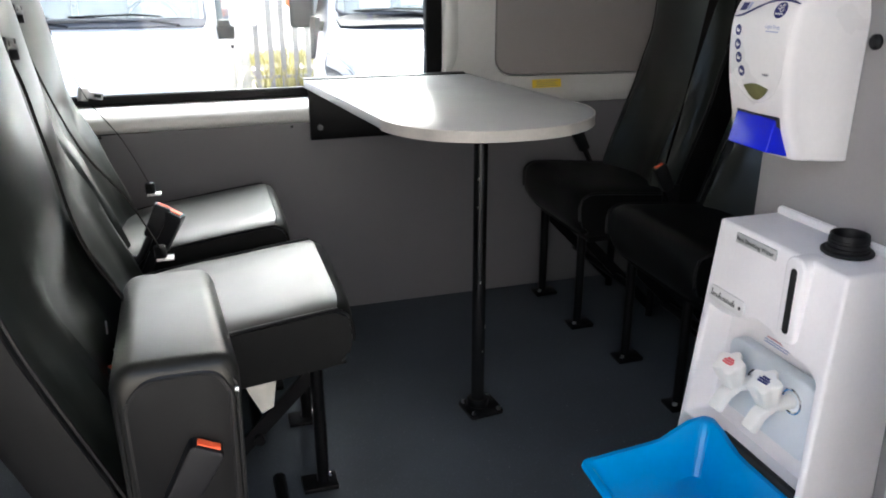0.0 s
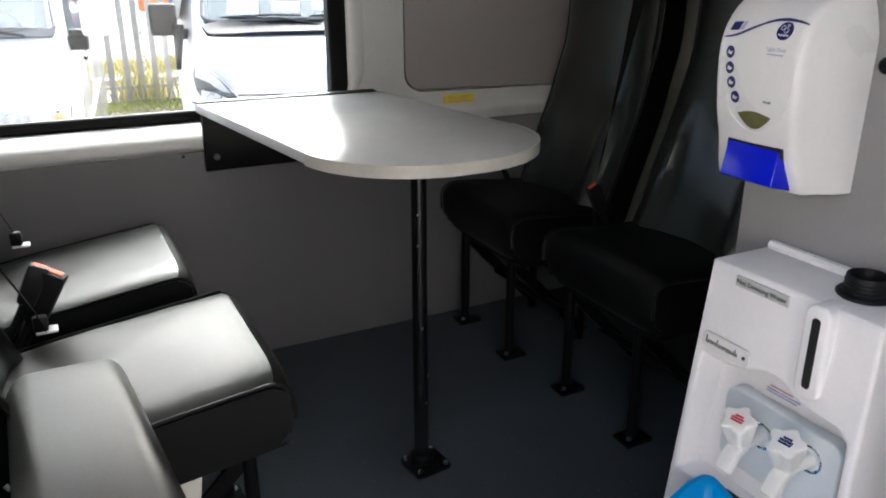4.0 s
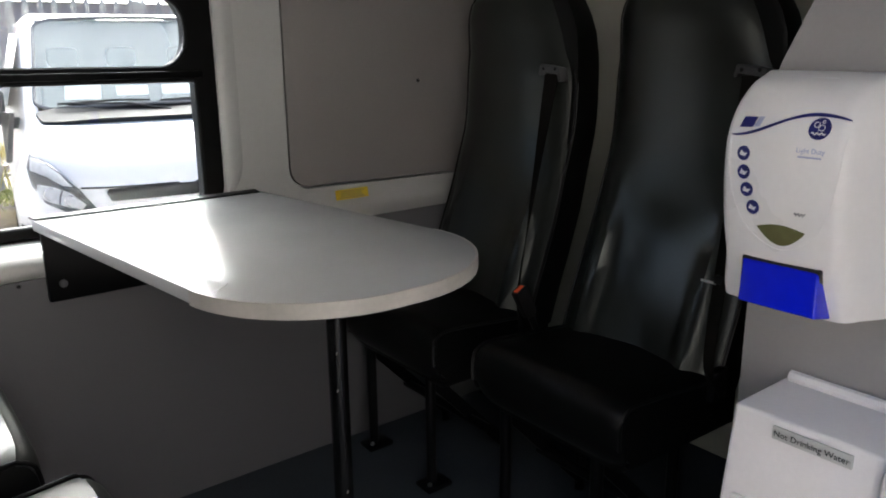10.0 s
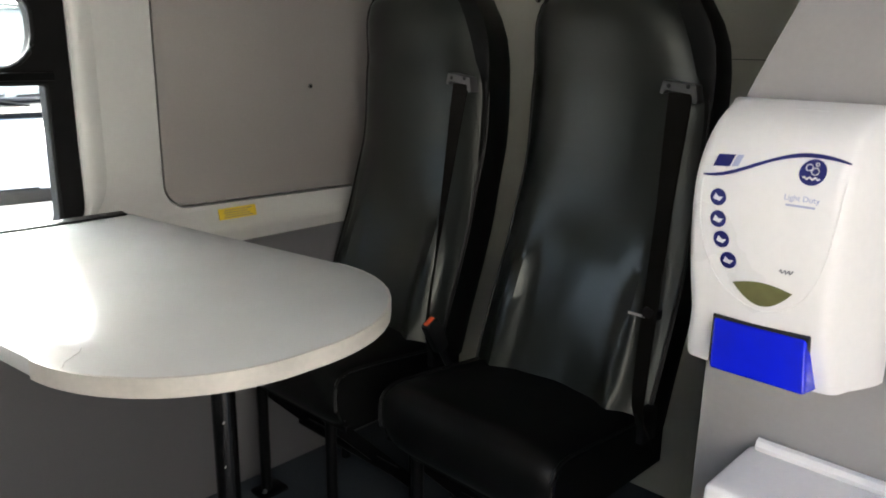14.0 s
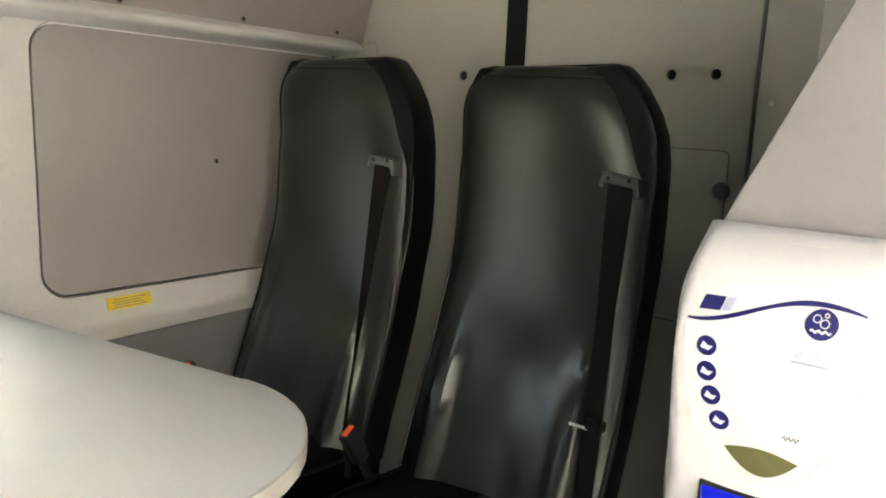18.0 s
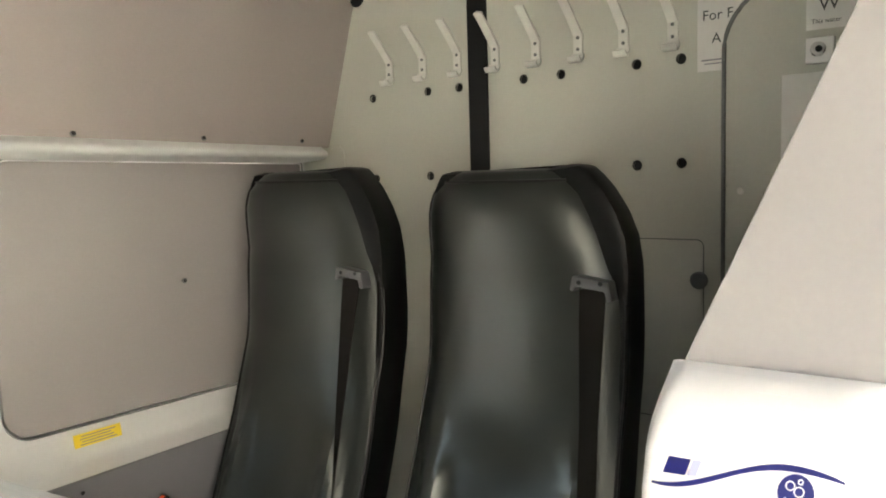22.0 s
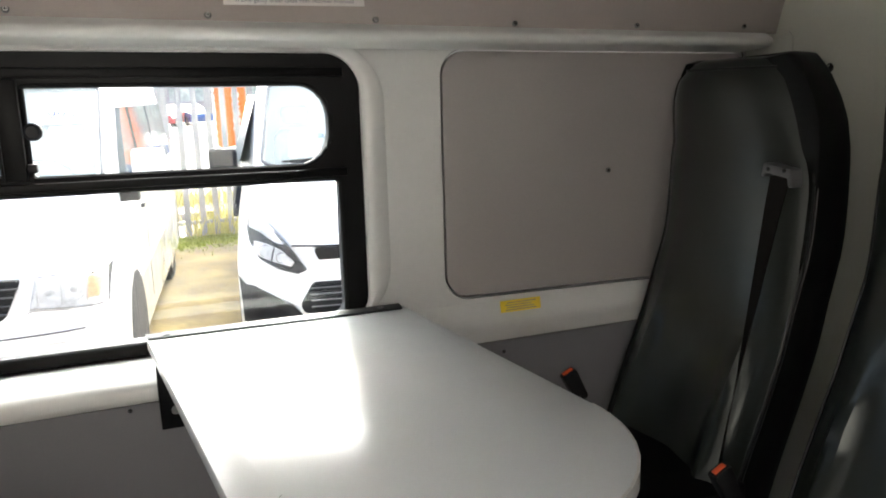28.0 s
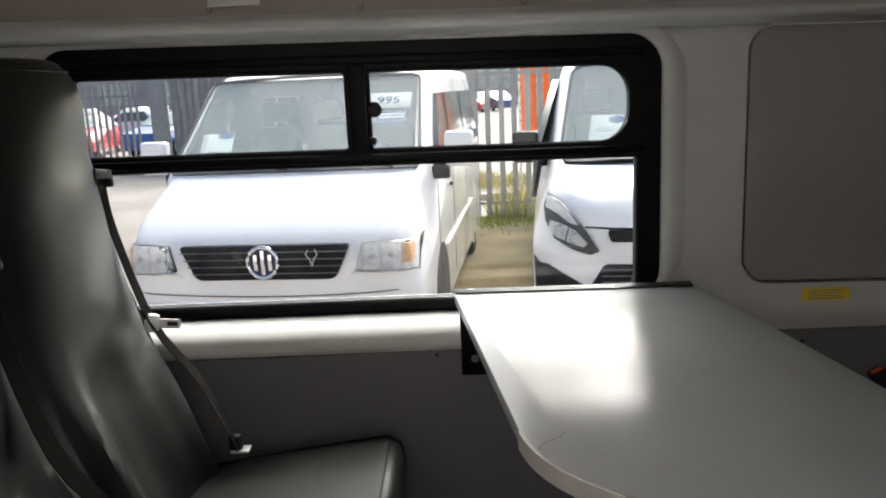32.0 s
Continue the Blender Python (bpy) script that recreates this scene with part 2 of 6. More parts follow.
M_GALV = surf("galvanised_steel", (0.28, 0.28, 0.275), 0.55, metal=0.3, vary=0.2, big=6, fine=60, bump=0.15, per=0.25)
M_FLAG = surf("orange_flag", (0.85, 0.16, 0.03), 0.7, vary=0.1, bump=0.1)
M_REDCAR = surf("red_car_paint", (0.45, 0.03, 0.03), 0.25, vary=0.08, coat=0.6, bump=0.02)
M_BLUECAR = surf("blue_car_paint", (0.04, 0.09, 0.28), 0.25, vary=0.08, coat=0.6, bump=0.02)
M_BOUNCE = surf("bounce_wall_render", (0.40, 0.38, 0.358), 0.85, vary=0.1, big=0.6, fine=12, bump=0.3)
M_BRICK = surf("far_cladding", (0.36, 0.33, 0.31), 0.8, vary=0.2, big=0.4, fine=6, bump=0.3)
M_BODY = surf("van_outer_paint", (0.75, 0.75, 0.75), 0.3, vary=0.04, bump=0.03)


# ---- mesh helpers ----
def part(name, bm, material, parent=None, label="", smooth=True, angle=40):
    """Links a bmesh as one mesh object, under a thing or a part."""
    bmesh.ops.recalc_face_normals(bm, faces=bm.faces)
    me = bpy.data.meshes.new(name)
    bm.to_mesh(me)
    bm.free()
    me.materials.append(material)
    if smooth:
        me.shade_smooth()
        me.set_sharp_from_angle(angle=radians(angle))
    ob = new(name, me)
    if parent is not None:
        ob.parent = parent
    if label:
        ob["label"] = label
    return ob


def thing(name, m, label, category, group=""):
    ob = new(name)
    ob.empty_display_size = 0.05
    ob.matrix_basis = m
    return tagged(ob, label, category, group)


def structure(ob, label, category):
    return tagged(ob, label, category, kind="structure")


def box(x0, x1, y0, y1, z0, z1, bevel=0.0, seg=2, bm=None):
    b = bmesh.new()
    bmesh.ops.create_cube(b, size=1)
    for v in b.verts:
        v.co = Vector((x0 if v.co.x < 0 else x1, y0 if v.co.y < 0 else y1, z0 if v.co.z < 0 else z1))
    if bevel:
        bmesh.ops.bevel(b, geom=b.edges[:], offset=bevel, segments=seg, profile=0.5, affect="EDGES")
    return merge(bm, b)


def merge(bm, b):
    if bm is None:
        return b
    me = bpy.data.meshes.new("tmp")
    b.to_mesh(me)
    b.free()
    bm.from_mesh(me)
    bpy.data.meshes.remove(me)
    return bm


def at_axis(axis, u, v, w):
    """A point from two in-plane numbers u, v and the depth w along an axis: x: (w,u,v), y: (u,w,v), z: (u,v,w)."""
    return {"x": (w, u, v), "y": (u, w, v), "z": (u, v, w)}[axis]


def prism(poly, axis, a, b_, bevel=0.0, seg=2, bm=None, cap_only=False):
    b = bmesh.new()
    lo = [b.verts.new(at_axis(axis, u, v, a)) for u, v in poly]
    hi = [b.verts.new(at_axis(axis, u, v, b_)) for u, v in poly]
    b.faces.new(lo)
    b.faces.new(hi[::-1])
    for i in range(len(poly)):
        j = (i + 1) % len(poly)
        b.faces.new((lo[i], hi[i], hi[j], lo[j]))
    bmesh.ops.recalc_face_normals(b, faces=b.faces)
    if bevel:
        edges = [e for e in b.edges if abs(at_w(axis, e.verts[0].co) - at_w(axis, e.verts[1].co)) < 1e-7] if cap_only else b.edges[:]
        bmesh.ops.bevel(b, geom=edges, offset=bevel, segments=seg, profile=0.5, affect="EDGES")
    return merge(bm, b)


def at_w(axis, co):
    return co["xyz".index(axis)]


def rounded(corners, radius, n=6):
    """A polygon with rounded corners; radius is one number, or one a corner."""
    out, k = [], len(corners)
    rad = radius if isinstance(radius, (list, tuple)) else [radius] * k
    for i in range(k):
        p, a, c = Vector(corners[i]), Vector(corners[i - 1]), Vector(corners[(i + 1) % k])
        if rad[i] <= 0:
            out.append(tuple(p))
            continue
        d1, d2 = (a - p).normalized(), (c - p).normalized()
        half = d1.angle(d2) / 2
        t = min(rad[i] / math.tan(half), 0.49 * min((a - p).length, (c - p).length) if rad[i] < 0.1 else rad[i] / math.tan(half))
        mid = p + (d1 + d2).normalized() * (t / math.cos(half))
        s, e = p + d1 * t - mid, p + d2 * t - mid
        for j in range(n + 1):
            f = j / n
            w = s.lerp(e, f).normalized() * (s.length * (1 - f) + e.length * f)
            out.append(tuple(mid + w))
    return out


def rect(u0, u1, v0, v1):
    return [(u0, v0), (u1, v0), (u1, v1), (u0, v1)]


def holed(outer, holes, axis, a, b_, bm=None):
    """A plate between depths a and b with holes through it."""
    b = bmesh.new()
    loops = []
    for poly in [outer, *holes]:
        vs = [b.verts.new(at_axis(axis, u, v, a)) for u, v in poly]
        loops.append([b.edges.new((vs[i], vs[(i + 1) % len(vs)])) for i in range(len(vs))])
    bmesh.ops.triangle_fill(b, edges=[e for lp in loops for e in lp], use_beauty=True)
    ext = bmesh.ops.extrude_face_region(b, geom=b.faces[:])
    for v in [g for g in ext["geom"] if isinstance(g, bmesh.types.BMVert)]:
        v.co["xyz".index(axis)] = b_
    bmesh.ops.recalc_face_normals(b, faces=b.faces)
    return merge(bm, b)


def tube(path, r, n=8, closed=False, bm=None, flat=None):
    """A round tube along points; flat=(width, thickness, side) gives a strap instead."""
    b = bmesh.new() if bm is None else bm
    pts = [Vector(p) for p in path]
    rings, k = [], len(pts)
    ref = Vector((0.13, 0.27, 0.95)).normalized()
    for i, p in enumerate(pts):
        d = ((pts[(i + 1) % k] if closed or i < k - 1 else p) - (pts[i - 1] if closed or i > 0 else p)).normalized()
        if flat:
            u = (Vector(flat[2]) - d * Vector(flat[2]).dot(d)).normalized()
            v = d.cross(u)
            shape = [(-flat[0] / 2, -flat[1] / 2), (flat[0] / 2, -flat[1] / 2), (flat[0] / 2, flat[1] / 2), (-flat[0] / 2, flat[1] / 2)]
            rings.append([b.verts.new(p + u * s + v * t) for s, t in shape])
        else:
            w = ref if abs(d.dot(ref)) < 0.9 else Vector((1, 0, 0))
            u = d.cross(w).normalized()
            v = d.cross(u)
            rings.append([b.verts.new(p + (u * math.cos(a) + v * math.sin(a)) * r) for a in [2 * math.pi * j / n for j in range(n)]])
    skin(b, rings, closed)
    return b


def skin(b, rings, closed=False, caps=True):
    n = len(rings[0])
    for i in range(len(rings) if closed else len(rings) - 1):
        r0, r1 = rings[i], rings[(i + 1) % len(rings)]
        for j in range(n):
            b.faces.new((r0[j], r0[(j + 1) % n], r1[(j + 1) % n], r1[j]))
    if caps and not closed:
        b.faces.new(rings[0][::-1])
        b.faces.new(rings[-1])


def loft(rings, bm=None, caps=True):
    b = bmesh.new() if bm is None else bm
    skin(b, [[b.verts.new(p) for p in r] for r in rings], False, caps)
    return b


def disc(axis, u, v, r, a, b_, n=16, bevel=0.0, bm=None):
    return prism([(u + r * math.cos(2 * math.pi * i / n), v + r * math.sin(2 * math.pi * i / n)) for i in range(n)], axis, a, b_, bevel, 1, bm, True)


def smooth_path(pts, n=6):
    """Catmull-Rom through points."""
    p = [Vector(q) for q in pts]
    p = [2 * p[0] - p[1], *p, 2 * p[-1] - p[-2]]
    out = []
    for i in range(1, len(p) - 2):
        for j in range(n):
            t = j / n
            a, b_, c, d = p[i - 1], p[i], p[i + 1], p[i + 2]
            out.append(0.5 * ((2 * b_) + (c - a) * t + (2 * a - 5 * b_ + 4 * c - d) * t * t + (3 * b_ - a - 3 * c + d) * t ** 3))
    return [*out, p[-2]]


FACE_MX = Matrix(((0, 0, -1, 0), (-1, 0, 0, 0), (0, 1, 0, 0), (0, 0, 0, 1)))  # writing read while looking along +x
FACE_MY = Matrix(((1, 0, 0, 0), (0, 0, -1, 0), (0, 1, 0, 0), (0, 0, 0, 1)))  # writing read while looking along +y


def writing(text, size, m, material, parent, align="CENTER", shear=0.0):
    """Raised lettering in the built-in font, as a mesh part."""
    cu = bpy.data.curves.new("lettering", "FONT")
    cu.body, cu.size, cu.align_x, cu.align_y, cu.extrude, cu.shear, cu.resolution_u = text, size, align, "CENTER", 0.0002, shear, 3
    tmp = bpy.data.objects.new("lettering", cu)
    scene.collection.objects.link(tmp)
    me = bpy.data.meshes.new_from_object(tmp.evaluated_get(bpy.context.evaluated_depsgraph_get()))
    bpy.data.objects.remove(tmp)
    me.materials.clear()
    me.materials.append(material)
    ob = new("lettering", me)
    ob.parent = parent
    ob.matrix_basis = m
    return ob


def ease(a, b_, x):
    t = min(1, max(0, (x - a) / (b_ - a)))
    return t * t * (3 - 2 * t)


def wpart(name, bm, material, parent, label="", smooth=True, angle=40):
    """A part whose mesh was written in world coordinates."""
    top = parent
    while top.parent is not None:
        top = top.parent
    bm.transform(top.matrix_basis.inverted())
    return part(name, bm, material, parent, label, smooth, angle)


def wwriting(text, size, m, material, parent, align="CENTER", shear=0.0):
    top = parent
    while top.parent is not None:
        top = top.parent
    return writing(text, size, top.matrix_basis.inverted() @ m, material, parent, align, shear)

# ---- the van's shell ----
GROUND = -0.625
REAR, DOOR_Y, ROOF = -2.75, -1.78, 1.86
WIN = (-2.315, -0.994, 0.680, 1.256)   # window opening: x0, x1, z0, z1
BLANK = (-0.817, 0.0, 0.714, 1.268)   # recessed lining panel
SKIN = 0.085                          # inner face of the upper side wall

structure(part("floor", box(REAR - 0.05, 0.05, DOOR_Y - 0.04, 0.16, -0.03, 0.0), M_FLOOR), "dark blue-grey speckled vinyl van floor", "floor")
structure(part("floor_structure", box(REAR - 0.05, 0.05, DOOR_Y - 0.04, 0.16, GROUND, -0.034), M_RUBBER), "dark underbody below the van floor", "van floor")

low = part("wall_lower_lining", prism(rounded([(REAR, 0.0), (0.0, 0.0), (0.0, 0.633), (-0.955, 0.6305), (-1.0, 0.620), (REAR, 0.610)], 0.002, 2), "y", 0.0, 0.16, 0.0015), M_LINING)
structure(low, "flat grey lining board on the lower side wall", "wall")
# moulded sill under the window, a rolled lip that falls forward
prof = smooth_path([(0.004, 0.6165, 0), (-0.006, 0.630, 0), (-0.001, 0.653, 0), (0.025, 0.671, 0), (0.06, 0.679, 0), (SKIN + 0.02, 0.682, 0)], 5)
sill_poly = [(p.x, p.y) for p in prof] + [(0.16, 0.682), (0.16, 0.6165)]
structure(part("wall_sill", prism(sill_poly, "x", REAR, WIN[1] + 0.02, 0, 2), M_MOULD), "white moulded sill rolled under the window", "sill")
prof = smooth_path([(0.008, 0.6325, 0), (0.03, 0.637, 0), (SKIN - 0.025, 0.646, 0), (SKIN - 0.01, 0.663, 0), (SKIN, 0.702, 0)], 5)
structure(part("wall_sill_front", prism([(p.x, p.y) for p in prof] + [(0.16, 0.702), (0.16, 0.6325)], "x", WIN[1] + 0.0205, 0.0, 0, 2), M_MOULD), "white moulded ledge below the lining panel", "sill")

# moulded upper side wall with the window opening and the shallow panel recess
win_hole = rounded(rect(WIN[0], WIN[1], WIN[2] + 0.004, WIN[3]), 0.075, 8)
blank_hole = rounded([(BLANK[0], BLANK[2]), (-0.006, BLANK[2] - 0.014), (-0.006, BLANK[3]), (BLANK[0], BLANK[3])], [0.06, 0.01, 0.01, 0.06], 8)
wall = holed(rect(REAR, 0.0, 0.6825, 1.30), [win_hole, blank_hole], "y", SKIN, 0.115)
wall_side = structure(part("wall_side_moulding", wall, M_MOULD, angle=30), "white moulded upper side wall with window opening", "wall")
# moulded return round the window: a soft raised rim that falls back to the wall
def rim(out, y):
    return [(u, y, v) for u, v in rounded(rect(WIN[0] - out, WIN[1] + out, max(WIN[2] + 0.004 - out, 0.684), WIN[3] + min(out, 0.03)), 0.075 + out, 8)]


lip = loft([rim(0.0, 0.112), rim(0.0, 0.092), rim(0.004, 0.082), rim(0.014, 0.0765), rim(0.03, 0.0775), rim(0.046, 0.0825), rim(0.054, 0.0862)], None, False)
wall_rim = structure(part("window_surround", lip, M_MOULD), "white rounded moulding round the van window", "trim")
outer = holed(rect(REAR - 0.05, 0.05, 0.60, 1.36), [rounded(rect(WIN[0] + 0.02, WIN[1] - 0.02, WIN[2] + 0.02, WIN[3] - 0.02), 0.06, 8)], "y", 0.14, 0.16)
wall_skin = structure(part("wall_outer_skin", outer, M_BODY), "white outer skin of the van side", "wall")

# soft roll between the moulded wall and the upper lining
roll = smooth_path([(SKIN + 0.001, 1.264, 0), (SKIN - 0.03, 1.2655, 0), (0.02, 1.268, 0), (-0.02, 1.272, 0), (-0.034, 1.280, 0), (-0.033, 1.290, 0), (-0.02, 1.2985, 0), (0.0, 1.312, 0)], 5)
wall_roll = structure(part("wall_top_roll", prism([(p.x, p.y) for p in roll] + [(0.09, 1.312), (0.09, 1.30)], "x", REAR, -0.03, 0), M_MOULD), "white rounded cove above the window", "trim")
upper = prism([(-0.012, 1.302), (-0.118, 1.65), (-0.19, ROOF), (0.10, ROOF), (0.10, 1.316)], "x", REAR, 0.0, 0.002)
wall_lining = structure(part("wall_upper_lining", upper, M_UPPER), "beige-grey lining board sloping up to the roof", "wall")

def taper(ob):
    """The side wall grows slightly taller towards the rear: everything on it leans with its upper edge."""
    top = ob
    while top.parent is not None:
        top = top.parent
    o = top.matrix_basis.translation
    for part_ob in (ob, *ob.children_recursive):
        if part_ob.type == "MESH":
            for v in part_ob.data.vertices:
                v.co.z -= 0.0165 * (v.co.x + o.x + 0.7) * min(1.0, max(0.0, (v.co.z + o.z - 0.7) / 0.6))


for side in (wall_side, wall_skin, wall_roll, wall_lining, wall_rim):
    taper(side)
blank = thing("lining_panel", pose(-0.42, SKIN, 0.72), "flat beige-grey lining panel with rounded corners and dark seal", "wall panel")
bp = rounded([(BLANK[0] + 0.006, BLANK[2] + 0.006), (-0.012, BLANK[2] - 0.008), (-0.012, BLANK[3] - 0.006), (BLANK[0] + 0.006, BLANK[3] - 0.006)], [0.055, 0.008, 0.008, 0.055], 8)
wpart("board", prism(bp, "y", SKIN + 0.003, SKIN + 0.02, 0.003, 2, None, True), M_BLANK, blank)
wpart("seal", tube([(u, SKIN + 0.003, v) for u, v in blank_hole], 0.0022, 6, True), M_GREYPL, blank, "dark rubber seal")


def screw(x, y, z, axis="y", parent=None, tilt=0.0, head=M_STEEL, word="steel"):
    """A small steel crosshead screw in its cup washer."""
    ob = thing("screw", pose(x, y, z) @ (pose(0, 0, 0, tilt, 0, 0) if axis == "y" else pose(0, 0, 0, 0, 0, -90)), "small " + word + " screw in a cup washer on the lining", "screw", "lining screws")
    if parent is None:
        washer = part("washer", disc("y", 0, 0, 0.0062, -0.0012, 0.0025, 14, 0.0006), M_GREYPL, ob)
        part("screw_head", disc("y", 0, 0, 0.004, -0.0032, -0.0008, 12, 0.0008), head, ob)
        part("slot", box(-0.0028, 0.0028, -0.0036, -0.003, -0.0005, 0.0005, bm=box(-0.0005, 0.0005, -0.0036, -0.003, -0.0028, 0.0028)), M_INKBLACK, ob)
    return ob


taper(blank)
first = screw(-0.10, -0.0165, 1.308, tilt=-17, head=M_BLACKMETAL, word="dark")
for x, z in ((-0.393, 1.309), (-0.688, 1.3115)):
    copy_thing(first, pose(x, -0.0165, z, -17))
bright = screw(-0.983, -0.0165, 1.3165, tilt=-17)
for x, z in ((-1.29, 1.3225), (-1.605, 1.329), (-1.9, 1.334)):
    copy_thing(bright, pose(x, -0.0165, z, -17))
copy_thing(first, pose(-0.393, SKIN + 0.001, 0.985))
for x in (-0.715, -0.30, -1.49, -2.02):
    copy_thing(first, pose(x, -0.001, 0.6085))

# bulkhead with drilled holes
HOLES = [(y, 1.403 - 0.0145 * y) for y in (-0.171, -0.343, -0.433, -0.603, -0.693, -0.858, -0.946)] + [(y, 1.204 - 0.018 * y) for y in (-0.174, -0.344, -0.858, -0.947)]
holes = [[(y + 0.0085 * math.cos(a), z + 0.0085 * math.sin(a)) for a in [2 * math.pi * j / 12 for j in range(12)]] for y, z in HOLES]
bulk = holed([(DOOR_Y, 0.0), (0.115, 0.0), (0.115, 1.31), (-0.19, ROOF), (DOOR_Y, ROOF)], holes, "x", 0.0, 0.004)
structure(part("wall_bulkhead", bulk, M_BULK), "pale grey painted metal bulkhead drilled with holes", "wall")
structure(part("wall_bulkhead_rear", box(0.03, 0.05, DOOR_Y - 0.04, 0.16, 0, ROOF), M_DARK), "dark cavity behind the bulkhead", "wall")
for i, (y, z) in enumerate(HOLES):
    ring = tube([(-0.0005, y + 0.0088 * math.cos(a), z + 0.0088 * math.sin(a)) for a in [2 * math.pi * j / 14 for j in range(14)]], 0.0014, 5, True)
    if i == 0:
        g0 = thing("grommet", pose(0, y, z), "dark rimmed hole in the bulkhead", "grommet", "bulkhead holes")
        wpart("rim", ring, M_DARK, g0)
    else:
        ring.free()
        copy_thing(g0, pose(0, y, z))
structure(part("bulkhead_corner_trim", tube([(-0.003, 0.05, 1.262), (-0.003, 0.012, 1.268), (-0.003, -0.02, 1.285), (-0.003, -0.055, 1.292), (-0.003, -0.066, 1.28), (-0.003, -0.068, 1.16)], 0.002, 6), M_BULK), "thin grey edge trim on the bulkhead corner", "trim")
structure(part("bulkhead_joint_cover", box(-0.006, 0.0, -0.513, -0.462, 0.02, ROOF - 0.002, 0.0015), M_PLASTIC), "black vertical joint strip on the bulkhead", "trim")
cap0 = thing("blanking_cap", pose(0.0, -0.135, 1.655), "black round blanking cap high on the bulkhead", "cap")
part("dome", disc("x", 0, 0, 0.024, -0.014, 0.0, 20, 0.006), M_PLASTIC, cap0)
hatch = thing("bulkhead_hatch", pose(0, -0.8, 0.85), "small flush grey hatch with grey turn knob in the bulkhead", "hatch")
wpart("hatch_board", prism(rounded(rect(-0.988, -0.60, 0.72, 1.073), 0.012, 4), "x", -0.003, -0.0005, 0.001), M_BULK, hatch)
wpart("hatch_seal", tube([(-0.0025, u, v) for u, v in rounded(rect(-0.99, -0.598, 0.718, 1.075), 0.013, 4)], 0.0011, 5, True), M_GREYPL, hatch)
wpart("knob", disc("x", -0.983, 0.998, 0.017, -0.012, -0.003, 20, 0.003), M_GREYPL, hatch, "round grey turn knob")

# ceiling, rear wall and door side
structure(part("ceiling", box(REAR, 0.0, DOOR_Y, -0.19, ROOF, ROOF + 0.03), M_CEIL), "plain pale van ceiling", "ceiling")
structure(part("roof_skin", box(REAR - 0.05, 0.05, DOOR_Y - 0.04, 0.16, ROOF + 0.034, ROOF + 0.06, 0.01), M_BODY), "white outer van roof", "roof")
structure(part("wall_rear", box(REAR - 0.05, REAR, DOOR_Y - 0.04, 0.16, 0, ROOF + 0.033), M_LINING), "plain grey wall behind the rear seats", "wall")
door = holed(rect(REAR, 0.05, 0.0, ROOF), [rounded(rect(-2.36, -1.06, 0.002, 1.74), 0.06, 6)], "y", DOOR_Y - 0.04, DOOR_Y)
structure(part("wall_door_side", door, M_MOULD), "white van side with open sliding door", "wall")

# partition that carries the wash point
edge = [(-1.225, 0.0), (-1.225, 1.02), (-1.243, 1.066), (-1.58, 1.81), (DOOR_Y, 1.81), (DOOR_Y, 0.0)]
pm = part("partition_panel", prism(edge, "x", -0.82, -0.798, 0.002, 2), M_PANEL)
structure(pm, "pale grey partition panel with slanted upper edge", "partition")

# unseen wall added on the door side; it blocks sky and bounces light in
structure(part("wall_yard", box(-14, 9, -4.3, -4.0, GROUND, 3.2), M_BOUNCE), "unseen plain wall added to shape light at the open door", "wall")

# grit trodden in on the floor
rg = random.Random(12)
gv, gf = [], []
for k in range(130):
    x, y, r = rg.uniform(-1.75, -0.75), min(-0.05, rg.gauss(-1.15, 0.4)), rg.choice((0.0008, 0.0012, 0.0016, 0.0024))
    a, i = rg.uniform(0, 3), len(gv)
    gv += [(x + r * math.cos(a + t), y + r * math.sin(a + t) * 0.8, 0.0004) for t in (0, 1.57, 3.14, 4.71)] + [(x, y, 0.0004 + r * 0.7)]
    gf += [(i, i + 1, i + 4), (i + 1, i + 2, i + 4), (i + 2, i + 3, i + 4), (i + 3, i, i + 4)]
gm = bpy.data.meshes.new("floor_grit")
gm.from_pydata(gv, [], gf)
gm.materials.append(M_GREYPL)
tagged(new("floor_grit", gm), "pale grit and crumbs scattered on the floor", "grit", kind="stuff")

# ---- seats ----
Z_LEVELS = [0.40, 0.42, 0.45, 0.48, 0.51, 0.54, 0.57, 0.60, 0.63, 0.66, 0.69, 0.72, 0.75, 0.78, 0.82, 0.86, 0.90, 0.94, 0.98, 1.01, 1.035, 1.06, 1.11, 1.15, 1.185, 1.205, 1.217, 1.222]


PROFILE = [(0.38, -0.262), (0.47, -0.291), (0.51, -0.305), (0.66, -0.361), (0.70, -0.375), (0.785, -0.397), (0.86, -0.42), (0.91, -0.43), (1.04, -0.448), (1.24, -0.462)]
SHIFT = [0.0]
LEAN = [0.0]  # how far the upper backrest stands more upright
CUT = [1]  # which upper corner is cut away: 1 the belt side, -1 the other


def back_front(z):
    """Depth of the backrest's front edge at a height: nearly upright above, raked towards the cushion below."""
    for (z0, x0), (z1, x1) in zip(PROFILE, PROFILE[1:]):
        if z <= z1:
            return x0 + (x1 - x0) * (z - z0) / (z1 - z0) + SHIFT[0] + LEAN[0] * ease(0.76, 1.2, z)
    return PROFILE[-1][1] + SHIFT[0]


def back_sides(z):
    lo = -0.212 + 0.006 * ease(0.55, 0.85, z) + 0.034 * max(0, min(1, (z - 1.13) / 0.092)) ** 2.4
    hi = 0.212 - 0.008 * ease(0.55, 0.85, z) - 0.1 * max(0, min(1, (z - 0.99) / 0.232)) ** 1.35
    return (lo, hi) if CUT[0] > 0 else (-hi, -lo)


